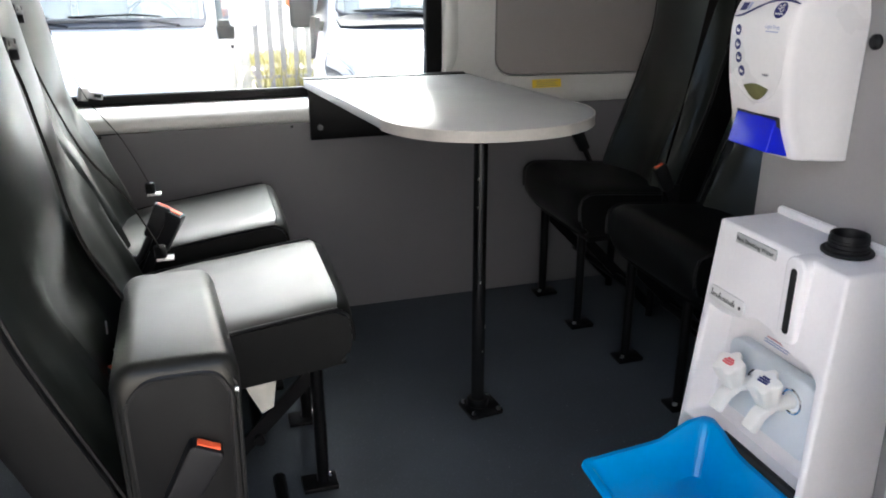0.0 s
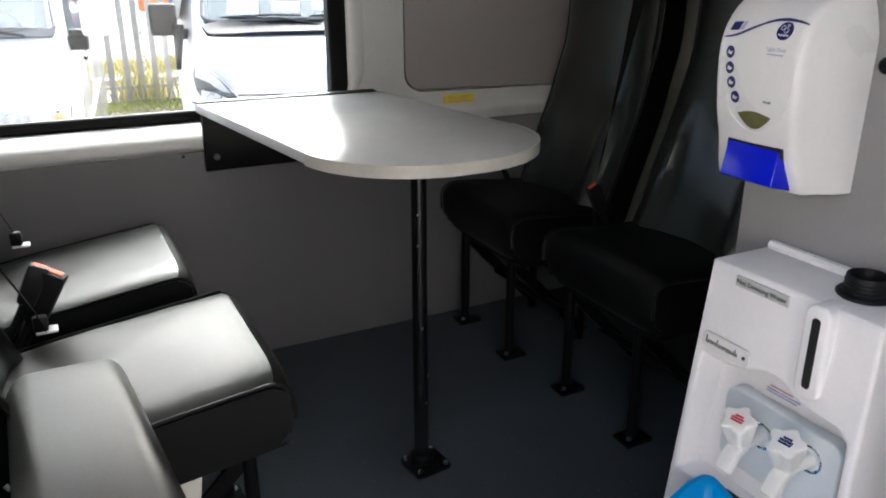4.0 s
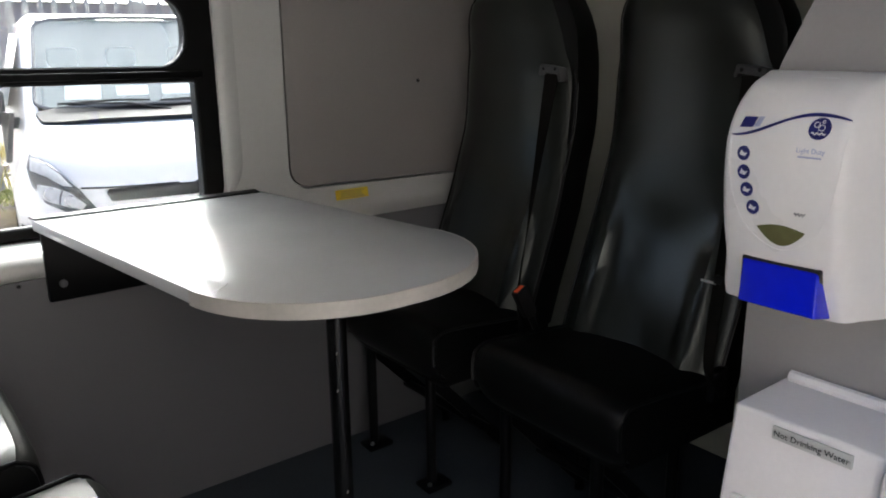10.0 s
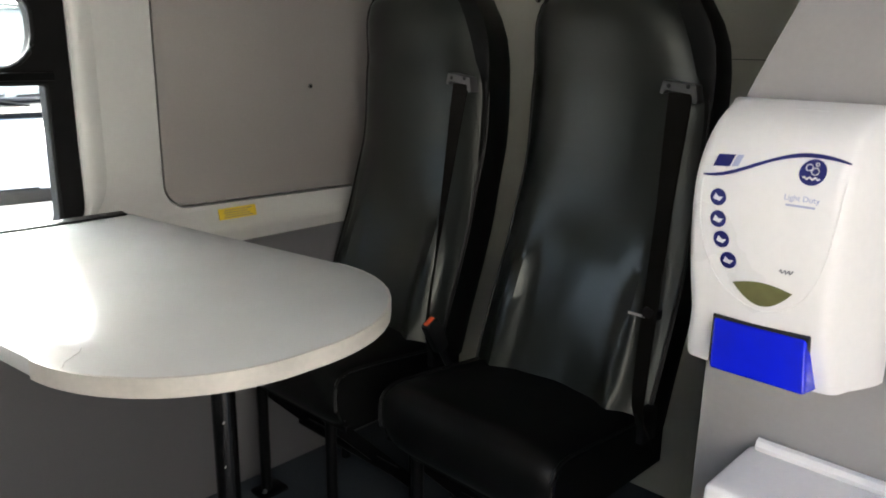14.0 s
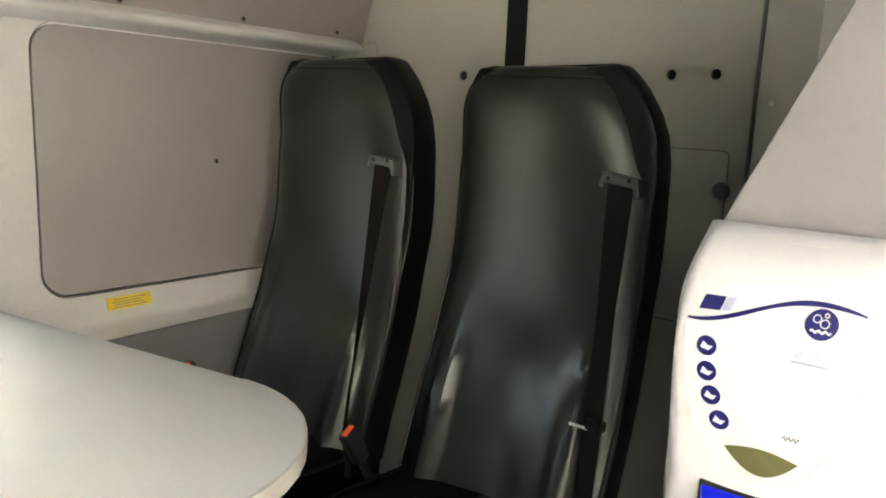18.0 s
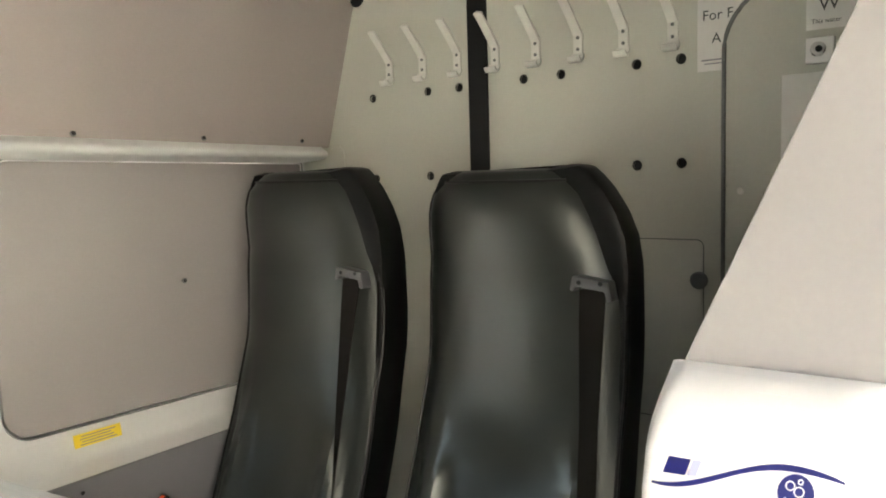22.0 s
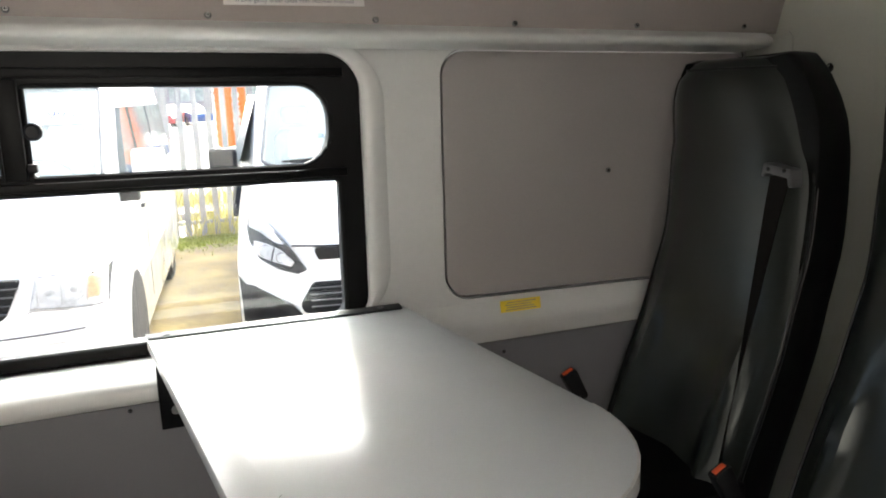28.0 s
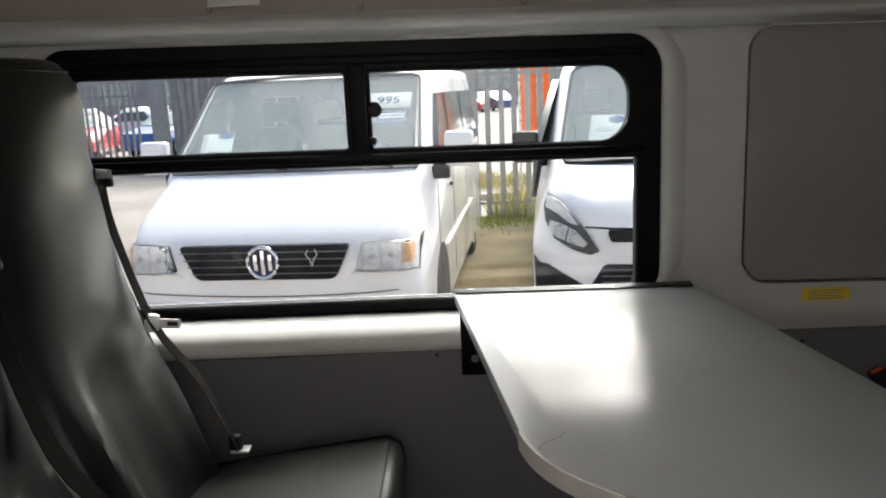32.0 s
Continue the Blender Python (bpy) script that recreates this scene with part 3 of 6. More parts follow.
def back_x(u, z):
    """Front of the backrest at u from -1 to 1 across it: a padded middle between two low bolsters."""
    bolster = 0.025 * math.exp(-(((abs(u) - 0.66) / 0.12) ** 2)) * (1 - ease(0.62, 0.78, z))
    dish = 0.012 * (1 - ease(0.6, 0.8, z)) * math.exp(-((u / 0.3) ** 2))
    crown = (0.056 if CUT[0] < 0 else 0.03) * (1 - u * u) * ease(0.66, 0.9, z)
    fold = 0.006 * math.sin(34 * u + 14 * z) * math.exp(-(((z - 0.62) / 0.11) ** 2)) * math.exp(-(((abs(u) - 0.72) / 0.16) ** 2))
    fold += 0.003 * math.sin(23 * z + 4 * u) * math.exp(-((u / 0.5) ** 2)) * (1 - ease(0.5, 0.75, z))
    top = 0.024 * ease(1.165, 1.228, z) ** 2 + 0.005 * math.exp(-(((z - 1.075) / 0.03) ** 2))
    return back_front(z) + bolster - dish + crown - 0.006 * ease(0.7, 0.9, z) + fold - 0.024 * abs(u) ** 5 - top


def pad_ring(z, shrink=0.0):
    """One level of the upholstered front pad."""
    lo, hi = back_sides(z)
    lo, hi = lo + shrink, hi - shrink
    mid, half, n = (lo + hi) / 2, (hi - lo) / 2, 34
    us = [-math.cos(math.pi * i / n) for i in range(n + 1)]
    xb = back_front(z) - 0.034
    return [(back_x(u, z) - shrink, mid + half * u, z) for u in us] + [(xb, mid + half * u, z) for u in (0.97, 0.5, 0.0, -0.5, -0.97)]


def shell_ring(z, shrink=0.0):
    """One level of the black shell behind the pad, with a wide side that rises to a rounded ear."""
    lo = -0.200 + 0.034 * max(0, min(1, (z - 1.15) / 0.085)) ** 2.2
    hi = 0.212 - 0.008 * ease(0.55, 0.85, z) - 0.09 * max(0, min(1, (z - 1.05) / 0.175)) ** 2.6
    if CUT[0] < 0:
        lo, hi = -hi, -lo
    lo, hi = lo + shrink, hi - shrink
    xf = back_front(z) - 0.02 - shrink
    xb = back_front(z) - 0.122 + 0.02 * ease(0.9, 1.22, z) + shrink
    ring = [(xf, lo + 0.012), (xf, (lo + hi) / 2), (xf, hi - 0.05), (xf, hi - 0.012), (xf - 0.005, hi - 0.003), (xf - 0.018, hi), (xb + 0.03, hi), (xb + 0.008, hi - 0.008), (xb, hi - 0.03),
            (xb - 0.006, (lo + hi) / 2), (xb, lo + 0.03), (xb + 0.008, lo + 0.008), (xb + 0.03, lo), (xf - 0.018, lo), (xf - 0.005, lo + 0.003), (xf, lo + 0.05)]
    return [(x, y, z + 0.008 * ease(0.045, 0.105, y * CUT[0]) * ease(1.14, 1.215, z)) for x, y in ring]


def strap(run, width, sides, n=5):
    """A flat strap along a run; its width turns from one side vector to the next."""
    pts = smooth_path(run, n)
    b, rings = bmesh.new(), []
    for i, p in enumerate(pts):
        f = i / (len(pts) - 1) * (len(sides) - 1)
        k = min(int(f), len(sides) - 2)
        side = Vector(sides[k]).lerp(Vector(sides[k + 1]), f - k)
        d = (pts[min(i + 1, len(pts) - 1)] - pts[max(i - 1, 0)]).normalized()
        u = (side - d * side.dot(d)).normalized()
        v = d.cross(u)
        rings.append([b.verts.new(p + u * (a * width / 2) + v * (c * 0.0008)) for a, c in ((-1, -1), (1, -1), (1, 1), (-1, 1))])
    skin(b, rings)
    return b


CUSH = [(-0.37, 0.436), (-0.20, 0.452), (-0.06, 0.464), (-0.022, 0.46), (-0.004, 0.444), (0.0, 0.41), (-0.006, 0.365), (-0.028, 0.333), (-0.07, 0.322), (-0.37, 0.312)]


def make_cushion(parent, material, m=None):
    prof = [(p.x, p.y) for p in smooth_path([(u + (SHIFT[0] if u < -0.1 else 0), v, 0) for u, v in CUSH], 4)]
    bm, hw = bmesh.new(), 0.206
    rings, n = [], 14
    for i in range(n + 1):
        u = -math.cos(math.pi * i / n)
        s = 0.016 * abs(u) ** 10
        rings.append([(x - (s if x > -0.2 else 0), hw * u, z - (s if z > 0.38 else -s) + 0.005 * (1 - u * u) * (z > 0.4)) for x, z in prof])
    loft(rings, bm)
    for v in bm.verts:
        if v.co.z > 0.42:
            v.co.z += 0.0035 * noise.noise(Vector((v.co.x * 11, v.co.y * 15, 3.1 * SHIFT[0])))
    if m:
        bm.transform(m)
    c = part("cushion", bm, material, parent)
    for s in (-1, 1):
        side = [(x - (0.012 if x > -0.03 else 0), z + (-0.011 if z > 0.4 else 0.011 if z < 0.35 else 0)) for x, z in prof]
        t = prism(side, "y", s * (hw - 0.008), s * (hw + 0.0015))
        if m:
            t.transform(m)
        part("side_panel", t, M_GUSSETSHADE, c, "black vinyl side panel")
    for s in (-1, 1):
        t = tube([(x - 0.008 * (x > -0.2), s * (hw - 0.004), z + (-0.008 if z > 0.38 else 0.008)) for x, z in prof[:24]], 0.0038, 6)
        if m:
            t.transform(m)
        part("piping", t, M_PIPE, c)
    return c


def make_buckle(parent, x, y, z, lean=0.0, turn=0.0, big=1.0):
    m = pose(x, y, z, 0, lean, turn) @ Matrix.Scale(big, 4)
    b = prism(rounded([(-0.016, -0.05), (0.016, -0.05), (0.019, 0.03), (-0.019, 0.03)], 0.006, 3), "y", -0.011, 0.011, 0.003, 2)
    b.transform(m)
    ob = part("buckle", b, M_PLASTIC, parent)
    r = box(-0.0125, 0.0125, -0.0055, 0.0055, 0.0255, 0.0318, 0.001)
    r.transform(m)
    part("release_button", r, M_RED, ob, "orange-red release button")
    s = tube([(0, 0, -0.045), (0.0, 0, -0.10), (-0.02, 0, -0.16)], 0.009, 8)
    s.transform(m)
    part("stalk", s, M_PLASTIC, ob)
    return ob


def make_seat(m, label, shift=0.0, folded=False, tongue=False, buckle=(-0.2, -0.232, 0.517), turn=0, big=1.0, rear=False, hang=((0, 1, 0), (0.4, 0.9, 0), (0.72, 0.7, 0), (0.55, 0.85, 0)), clip=False, lift=0.0, plate=False, nose=0.0):
    """A tall vinyl minibus seat that faces +x in its own frame; x=0 is the cushion's front edge, the belt hangs on +y."""
    ob = thing("van_seat", m, label, "seat", "van seats")
    SHIFT[0], CUT[0], LEAN[0] = shift, -1 if rear else 1, 0.0 if rear else 0.026
    rings = [pad_ring(0.394, 0.02)] + [pad_ring(z) for z in Z_LEVELS] + [pad_ring(1.226, 0.008), pad_ring(1.228, 0.018)]
    back = part("backrest", loft(rings), M_VINYL, ob)
    # Pad edges take the darker vinyl, painting out the bright door reflection.
    back.data.materials.append(M_GUSSETSHADE)
    for f in back.data.polygons:
        lo, hi = back_sides(f.center.z)
        f.material_index = 1 if abs(2 * f.center.y - lo - hi) > 0.972 * (hi - lo) else 0
    rings = [shell_ring(0.394, 0.01)] + [shell_ring(z) for z in Z_LEVELS] + [shell_ring(1.225, 0.006), shell_ring(1.227, 0.016)]
    part("back_shell", loft(rings), M_GUSSETSHADE, ob, "black vinyl shell behind the backrest pad")
    lo_pts, hi_pts = [], []
    for z in Z_LEVELS:
        lo, hi = back_sides(z)
        lo_pts.append((back_x(-0.985, z) + 0.004, lo + 0.004, z))
        hi_pts.append((back_x(0.985, z) + 0.004, hi - 0.004, z))
    for pts in (lo_pts, hi_pts):
        part("piping", tube(smooth_path(pts, 2), 0.0026, 6), M_PIPE, back)
    lo, hi = back_sides(1.207)
    part("piping", tube([(back_x(u, 1.207) + 0.0015, (lo + hi) / 2 + (hi - lo) / 2 * u, 1.207) for u in [-0.97 + 0.1 * k for k in range(20)]], 0.0028, 6), M_PIPE, back)
    # belt guide, webbing and tongue
    gy, gz = 0.138 if rear else 0.155, 1.022 + lift
    gx = back_x(0.7, gz) + 0.006
    g = prism(rounded([(gy - 0.036, gz - 0.012), (gy - 0.03, gz + 0.014), (gy + 0.034, gz + 0.006), (gy + 0.04, gz - 0.026), (gy + 0.03, gz - 0.026), (gy + 0.026, gz - 0.01), (gy - 0.024, gz - 0.004), (gy - 0.028, gz - 0.012)], 0.003, 2), "x", gx - 0.012, gx + 0.014, 0.002)
    guide = part("belt_guide", g, M_PLASTIC if rear else M_GUIDE, ob, "dark plastic belt guide" if rear else "grey plastic belt guide")
    for dy in (-0.018, 0.02):
        part("guide_screw", disc("x", gy + dy, gz + 0.003, 0.004, gx + 0.012, gx + 0.0148, 10), M_DARK, guide)
    if folded:
        run = [(gx + 0.004, gy + 0.004, gz - 0.008)] + [(back_x(0.6, z) + 0.008, gy - 0.01, z) for z in (0.96, 0.9, 0.83, 0.76, 0.69, 0.62, 0.55)]
    elif rear:
        run = [(gx + 0.004, gy + 0.004, gz - 0.008), (shift - 0.40, gy - 0.008, 0.92), (shift - 0.338, 0.109, 0.744), (shift - 0.27, 0.122, 0.63), (shift - 0.222, 0.135, 0.514), (shift - 0.212, 0.143, 0.475)]
    else:
        run = [(gx + 0.004, gy + 0.002, gz - 0.008)]
        for z in (0.96, 0.9, 0.83, 0.76, 0.69, 0.62, 0.55):
            f = (gz - z) / (gz - 0.46)
            run.append((max(back_x(0.79, z) + 0.006, gx + 0.004 + (shift - 0.255 - gx) * f), gy + 0.002 + 0.052 * f, z))
        run += [(shift - 0.262, 0.208, 0.47), (shift - 0.285, 0.212, 0.42)]
    if folded or rear:
        part("seat_belt", tube(smooth_path(run, 4), 0, flat=(0.046, 0.0016, (-0.135, 1, -0.1) if rear else (0.12, 1, 0.05))), M_BELT, ob, "dark woven seat belt webbing")
    else:
        part("seat_belt", strap(run, 0.046, hang), M_BELT, ob, "dark woven seat belt webbing")
        if clip:
            cx, cy, cz = (a + (b_ - a) * 0.3 for a, b_ in zip(run[6], run[5]))
            t = part("belt_tongue", box(cx - 0.012, cx + 0.006, cy - 0.012, cy + 0.02, cz - 0.008, cz + 0.01, 0.003), M_PLASTIC, ob)
            part("tongue_plate", box(cx - 0.001, cx + 0.0015, cy - 0.042, cy - 0.008, cz - 0.01, cz - 0.005, 0.0006), M_ZINC, t, "steel belt tongue")
    if tongue:
        m2 = pose(shift - 0.338, 0.109, 0.744, 0, 14, 38)
        t = prism(rounded(rect(-0.012, 0.052, -0.009, 0.009), 0.004, 3), "y", -0.0018, 0.0018, 0.0006)
        t.transform(m2)
        tng = part("belt_tongue", t, M_ZINC, ob, "steel belt tongue")
        b2 = box(-0.013, 0.009, -0.01, 0.01, -0.017, 0.017, 0.004)
        b2.transform(m2)
        part("tongue_grip", b2, M_ZINC, tng)
        b2 = box(0.026, 0.046, -0.0025, 0.0025, -0.004, 0.004)
        b2.transform(m2)
        part("tongue_slot", b2, M_DARK, tng)
    if rear and not folded:
        anchor = part("belt_anchor", box(shift - 0.228, shift - 0.202, 0.13, 0.15, 0.468, 0.50, 0.006), M_PLASTIC, ob)
        part("anchor_plate", box(shift - 0.225, shift - 0.188, 0.13, 0.158, 0.463, 0.469, 0.002), M_ZINC, anchor, "bright steel anchor plate")
    else:
        part("belt_anchor", box(shift - 0.315, shift - 0.265, 0.2, 0.222, 0.40, 0.465, 0.006), M_PLASTIC, ob)
    if folded:
        # the cushion is tipped up against the backrest, front edge uppermost
        def tip(b):
            for v in b.verts:
                v.co.x -= 0.055 * (v.co.y + 0.2)
                v.co.z += -0.14 * v.co.y * ease(0.3, 0.6, v.co.z) + (0.006 * math.cos(v.co.y * 7) if v.co.z > 0.6 else 0)
            return b
        fold = prism(rounded([(-0.402, 0.21), (-0.268, 0.2), (-0.256, 0.61), (-0.268, 0.64), (-0.388, 0.64), (-0.404, 0.61)], [0.02, 0.03, 0.03, 0.03, 0.03, 0.03], 4), "y", -0.25, 0.222, 0.026, 4, None, True)
        cush = part("cushion", tip(fold), M_LITVINYL, ob, "cushion tipped up on edge")
        side = rounded([(-0.388, 0.222), (-0.282, 0.214), (-0.27, 0.588), (-0.282, 0.622), (-0.366, 0.622), (-0.389, 0.585)], [0.02, 0.02, 0.03, 0.03, 0.04, 0.04], 5)
        for y0, y1 in ((-0.2505, -0.235), (0.21, 0.2225)):
            part("side_panel", tip(prism(side, "y", y0, y1, 0.002, 2, None, True)), M_GUSSETSHADE, cush, "black vinyl side panel")
        for y, out in ((-0.2485, 0.0), (-0.240, 0.0075), (0.220, 0.0)):
            cu, cv = -0.33, 0.41
            ring = [(u + out * (1 if u > cu else -1), y, v + out * (1 if v > cv else -1)) for u, v in side]
            part("piping", tip(tube(ring, 0.0036, 6, True)), M_PIPE, cush)
        part("toggle", tip(box(-0.265, -0.26, -0.25, -0.245, 0.588, 0.594, 0.001)), M_ZINC, cush, "small steel toggle at the cushion's corner")
        t = part("belt_tongue", tube([(-0.429, 0.010, 0.620), (-0.433, 0.03, 0.590)], 0.0014, 6), M_ZINC, ob, "steel belt tongue tucked behind the cushion")
        part("tongue_pin", tube([(-0.424, 0.012, 0.572), (-0.42, 0.01, 0.566)], 0.0032, 8), M_ZINC, t)
        make_buckle(ob, -0.42, -0.012, 0.520, 4, 30, 1.15)
    else:
        # Same vinyl both rows: rear cushions take the lit copy, front the shaded one.
        make_cushion(ob, M_LITVINYL if rear else M_GUSSETSHADE, pose(-0.03, -0.011 if plate else 0, 0.45, 0, -nose, 0) @ Matrix.Diagonal((1, 1.05 if plate else 1, 1, 1)) @ pose(0.03, 0, -0.45))
    if buckle:
        make_buckle(ob, *buckle, 28, turn, big)
    # frame and legs
    part("seat_frame", box(-0.36, -0.29, -0.17, 0.17, 0.298, 0.313, 0.004) if folded else box(-0.36, -0.06, -0.17, 0.17, 0.298, 0.314, 0.004), M_BLACKMETAL, ob)
    for y in () if folded else (-0.165, 0.10):
        leg = part("leg", tube([(-0.075, y, 0.30), (-0.075, y, 0.012)], 0.0135, 10), M_BLACKMETAL, ob)
        part("foot_plate", box(-0.12, -0.045, y - 0.028, y + 0.028, 0.0, 0.012, 0.003), M_BLACKMETAL, leg)
        part("foot_bolt", disc("z", -0.06, y + 0.012, 0.0065, 0.012, 0.019, 8, 0.0015), M_STEEL, leg)
        part("brace", tube([(-0.085, y, 0.285), (-0.34, y, 0.02)], 0, flat=(0.03, 0.008, (0, 0, 1))), M_BLACKMETAL, ob)
        part("rear_leg", tube([(-0.33, y, 0.29), (-0.33, y, 0.0)], 0.0135, 10), M_BLACKMETAL, ob)
    if folded:
        for y in (-0.165, 0.10):
            part("rear_leg", tube([(-0.33, y, 0.29), (-0.33, y, 0.0)], 0.0135, 10), M_BLACKMETAL, ob)
    if plate:
        part("side_bracket", prism([(-0.222, 0.30), (-0.158, 0.295), (-0.166, 0.235), (-0.19, 0.222)], "y", -0.19, -0.186, 0.001), M_HOOK, ob, "pale steel side bracket")
    part("cross_rail", tube([(-0.2, -0.18, 0.15), (-0.2, 0.18, 0.15)], 0.012, 10), M_BLACKMETAL, ob)
    return ob


L_SEAT = "tall black vinyl van seat with piping"
make_seat(pose(-0.768, -0.252, 0, 0, 0, 180), L_SEAT + " beside the side wall", buckle=(-0.21, -0.217, 0.522))
make_seat(pose(-0.737, -0.756, 0, 0, 0, 180) @ Matrix.Diagonal((1, 1, 0.992, 1)), L_SEAT + " next to the partition", buckle=(-0.185, -0.23, 0.52), hang=((0, 1, 0), (0.45, 0.85, 0), (0.5, 0.85, 0), (0.6, 0.8, 0)), clip=True, lift=0.014)
make_seat(pose(-1.563, -0.281, 0) @ Matrix.Diagonal((1, 1, 1.014, 1)), L_SEAT + " below the window", -0.119, tongue=True, buckle=(-0.296, -0.235, 0.512), rear=True, nose=5.0)
make_seat(pose(-1.495, -0.735, 0) @ Matrix.Diagonal((1, 1, 0.957, 1)), L_SEAT + " in mid row", -0.149, buckle=(-0.349, 0.225, 0.5155), turn=-20, big=1.45, rear=True, plate=True, nose=5.0)
make_seat(pose(-1.469, -1.222, 0) @ Matrix.Diagonal((1, 1, 0.935, 1)), "tall black vinyl van seat with its cushion tipped up", -0.10, True, False, (-0.315, -0.262, 0.53), 0, 1.15, True)

# ---- table ----
TOP = 0.743
table = thing("side_table", pose(-1.148, -0.708, 0), "grey laminate wall table with rounded end on a black pole", "table")
TAB = rounded([(-1.449, 0.012), (-1.344, -0.876), (-0.826, -0.876), (-0.947, 0.01)], [0.012, 0.23, 0.24, 0.012], 14)
wpart("tabletop", prism(TAB, "z", TOP - 0.022, TOP, 0.0015, 2, None, True), M_LAMIN, table)
grown = rounded([(-1.4505, 0.0), (-1.3455, -0.8775), (-0.8245, -0.8775), (-0.9455, -0.0)], [0.005, 0.2315, 0.2415, 0.005], 14)
band = [p for p in grown if p[1] < -0.01]
bm = bmesh.new()
cen = Vector((-1.15, -0.45))
r0 = [(Vector((u, v)), (Vector((u, v)) - (Vector((u, v)) - cen).normalized() * 0.004)) for u, v in band]
loft([[(o.x, o.y, TOP - 0.0235), (o.x, o.y, TOP + 0.0003), (i.x, i.y, TOP + 0.0003), (i.x, i.y, TOP - 0.0235)] for o, i in r0], bm)
wpart("edging", bm, M_EDGE, table, "pale worn edge band")
pole = wpart("pole", disc("z", -1.148, -0.708, 0.0162, 0.008, TOP - 0.0235, 24), M_POLE, table, "black painted steel pole")
base = wpart("base_plate", prism(rounded([(-1.192, -0.679), (-1.182, -0.765), (-1.092, -0.755), (-1.1, -0.667)], 0.01, 3), "z", 0.0, 0.009, 0.002), M_BLACKMETAL, table)
wpart("pole_collar", disc("z", -1.148, -0.708, 0.027, 0.009, 0.03, 20, 0.003), M_BLACKMETAL, table)
for u, v in ((-1.179, -0.69), (-1.171, -0.752), (-1.105, -0.745), (-1.112, -0.68)):
    wpart("bolt", disc("z", u, v, 0.006, 0.009, 0.015, 6), M_STEEL, base)
wpart("top_flange", disc("z", -1.148, -0.708, 0.05, TOP - 0.036, TOP - 0.0225, 20), M_BLACKMETAL, table)
brk = wpart("wall_bracket", box(-1.438, -0.962, -0.02, -0.001, 0.566, TOP - 0.0225, 0.003), M_BLACKMETAL, table, "black angle bracket screwed to the wall")
for u in (-1.409, -1.2, -0.985):
    wpart("bracket_bolt", disc("y", u, 0.604, 0.0085, -0.026, -0.019, 14, 0.002), M_GREYPL, brk)
strip = wpart("hinge_strip", prism([(-1.45, 0.02), (-1.4445, -0.014), (-0.955, -0.026), (-0.95, 0.01)], "z", TOP + 0.0005, TOP + 0.004, 0.001), M_PLASTIC, table, "black strip riveted along the wall edge")
for k in (0.07, 0.5, 0.91):
    u, v = -1.4475 + 0.495 * k, 0.003 - 0.012 * k
    wpart("rivet", disc("z", u, v, 0.007, TOP + 0.004, TOP + 0.0062, 14, 0.001), M_GREYPL, strip)
scr = [(-1.351, -0.722), (-1.343, -0.708), (-1.331, -0.699), (-1.319, -0.69), (-1.312, -0.678)]
wpart("scratch", tube([(u, v, TOP + 0.0) for u, v in scr], 0.0006, 4), M_SCRATCH, table, "dark scratch in the laminate")

rc = random.Random(8)
for k in range(5):
    a, z = rc.uniform(3.6, 5.6), rc.uniform(0.12, 0.62)
    h = rc.uniform(0.003, 0.011)
    wpart("paint_chip", tube([(-1.148 + 0.0163 * math.cos(a), -0.708 + 0.0163 * math.sin(a), z), (-1.148 + 0.0163 * math.cos(a + 0.1), -0.708 + 0.0163 * math.sin(a + 0.1), z + h)], 0.0008, 5), M_EDGE, pole)

# ---- soap dispenser ----
PX = -0.855
disp = thing("soap_dispenser", pose(PX, -1.336, 0.83), "white wall soap dispenser with a bright blue push lever", "soap dispenser")
DY1 = -1.268


def disp_x(z):
    """How far the dispenser's front stands out at a height: full in the middle, rolling back to the wall at the top."""
    if z > 0.985:
        return PX - 0.014 - 0.093 * math.sqrt(max(0.0, 1 - ((z - 0.985) / 0.087) ** 2))
    return PX - 0.107 + 0.028 * ((0.985 - z) / 0.16) ** 2


def disp_half(z):
    return 0.066 + 0.0075 * math.sin(math.pi * min(1, (z - 0.826) / 0.259 * 0.75 + 0.12)) + 0.012 * ease(0.87, 0.80, z) if z > 0 else 0


DMID = -1.322


def disp_ring(z, k=0.0):
    """One level of the casing: the sides swell out towards the wall, the front is slightly bowed."""
    xf, half = disp_x(z) + k, disp_half(z) - k
    wall = 0.099 - k - 0.02 * ease(1.0, 1.09, z)
    side = [(PX + (xf + 0.02 - PX) * f, half + (wall - half) * (1 - f ** 1.5)) for f in (0.0, 0.2, 0.4, 0.6, 0.8, 0.93)]
    r = 0.02
    corner = [(xf + r - r * math.sin(radians(a)), half - r * 0.7 + r * 0.7 * math.cos(radians(a))) for a in (15, 35, 55, 75, 90)]
    edge = half - r * 0.7
    fine = [(xf - 0.005 * (1 - (v / edge) ** 2), v) for v in [edge * (1 - 2 * t / 10) for t in range(1, 10)]]
    left = side + corner
    return [(x, DMID + v, z) for x, v in left + fine + [(x, -v) for x, v in left[::-1]]]


zs = [0.802 + 0.268 * i / 28 for i in range(29)]
wpart("casing", loft([disp_ring(0.799, 0.006)] + [disp_ring(z) for z in zs] + [disp_ring(1.0715, 0.004)]), M_WHITEPL, disp)


def on_front(y, z, off=0.0006):
    edge = disp_half(z) - 0.014
    return (disp_x(z) - 0.005 * max(-0.6, 1 - ((y - DMID) / edge) ** 2) - off, y, z)


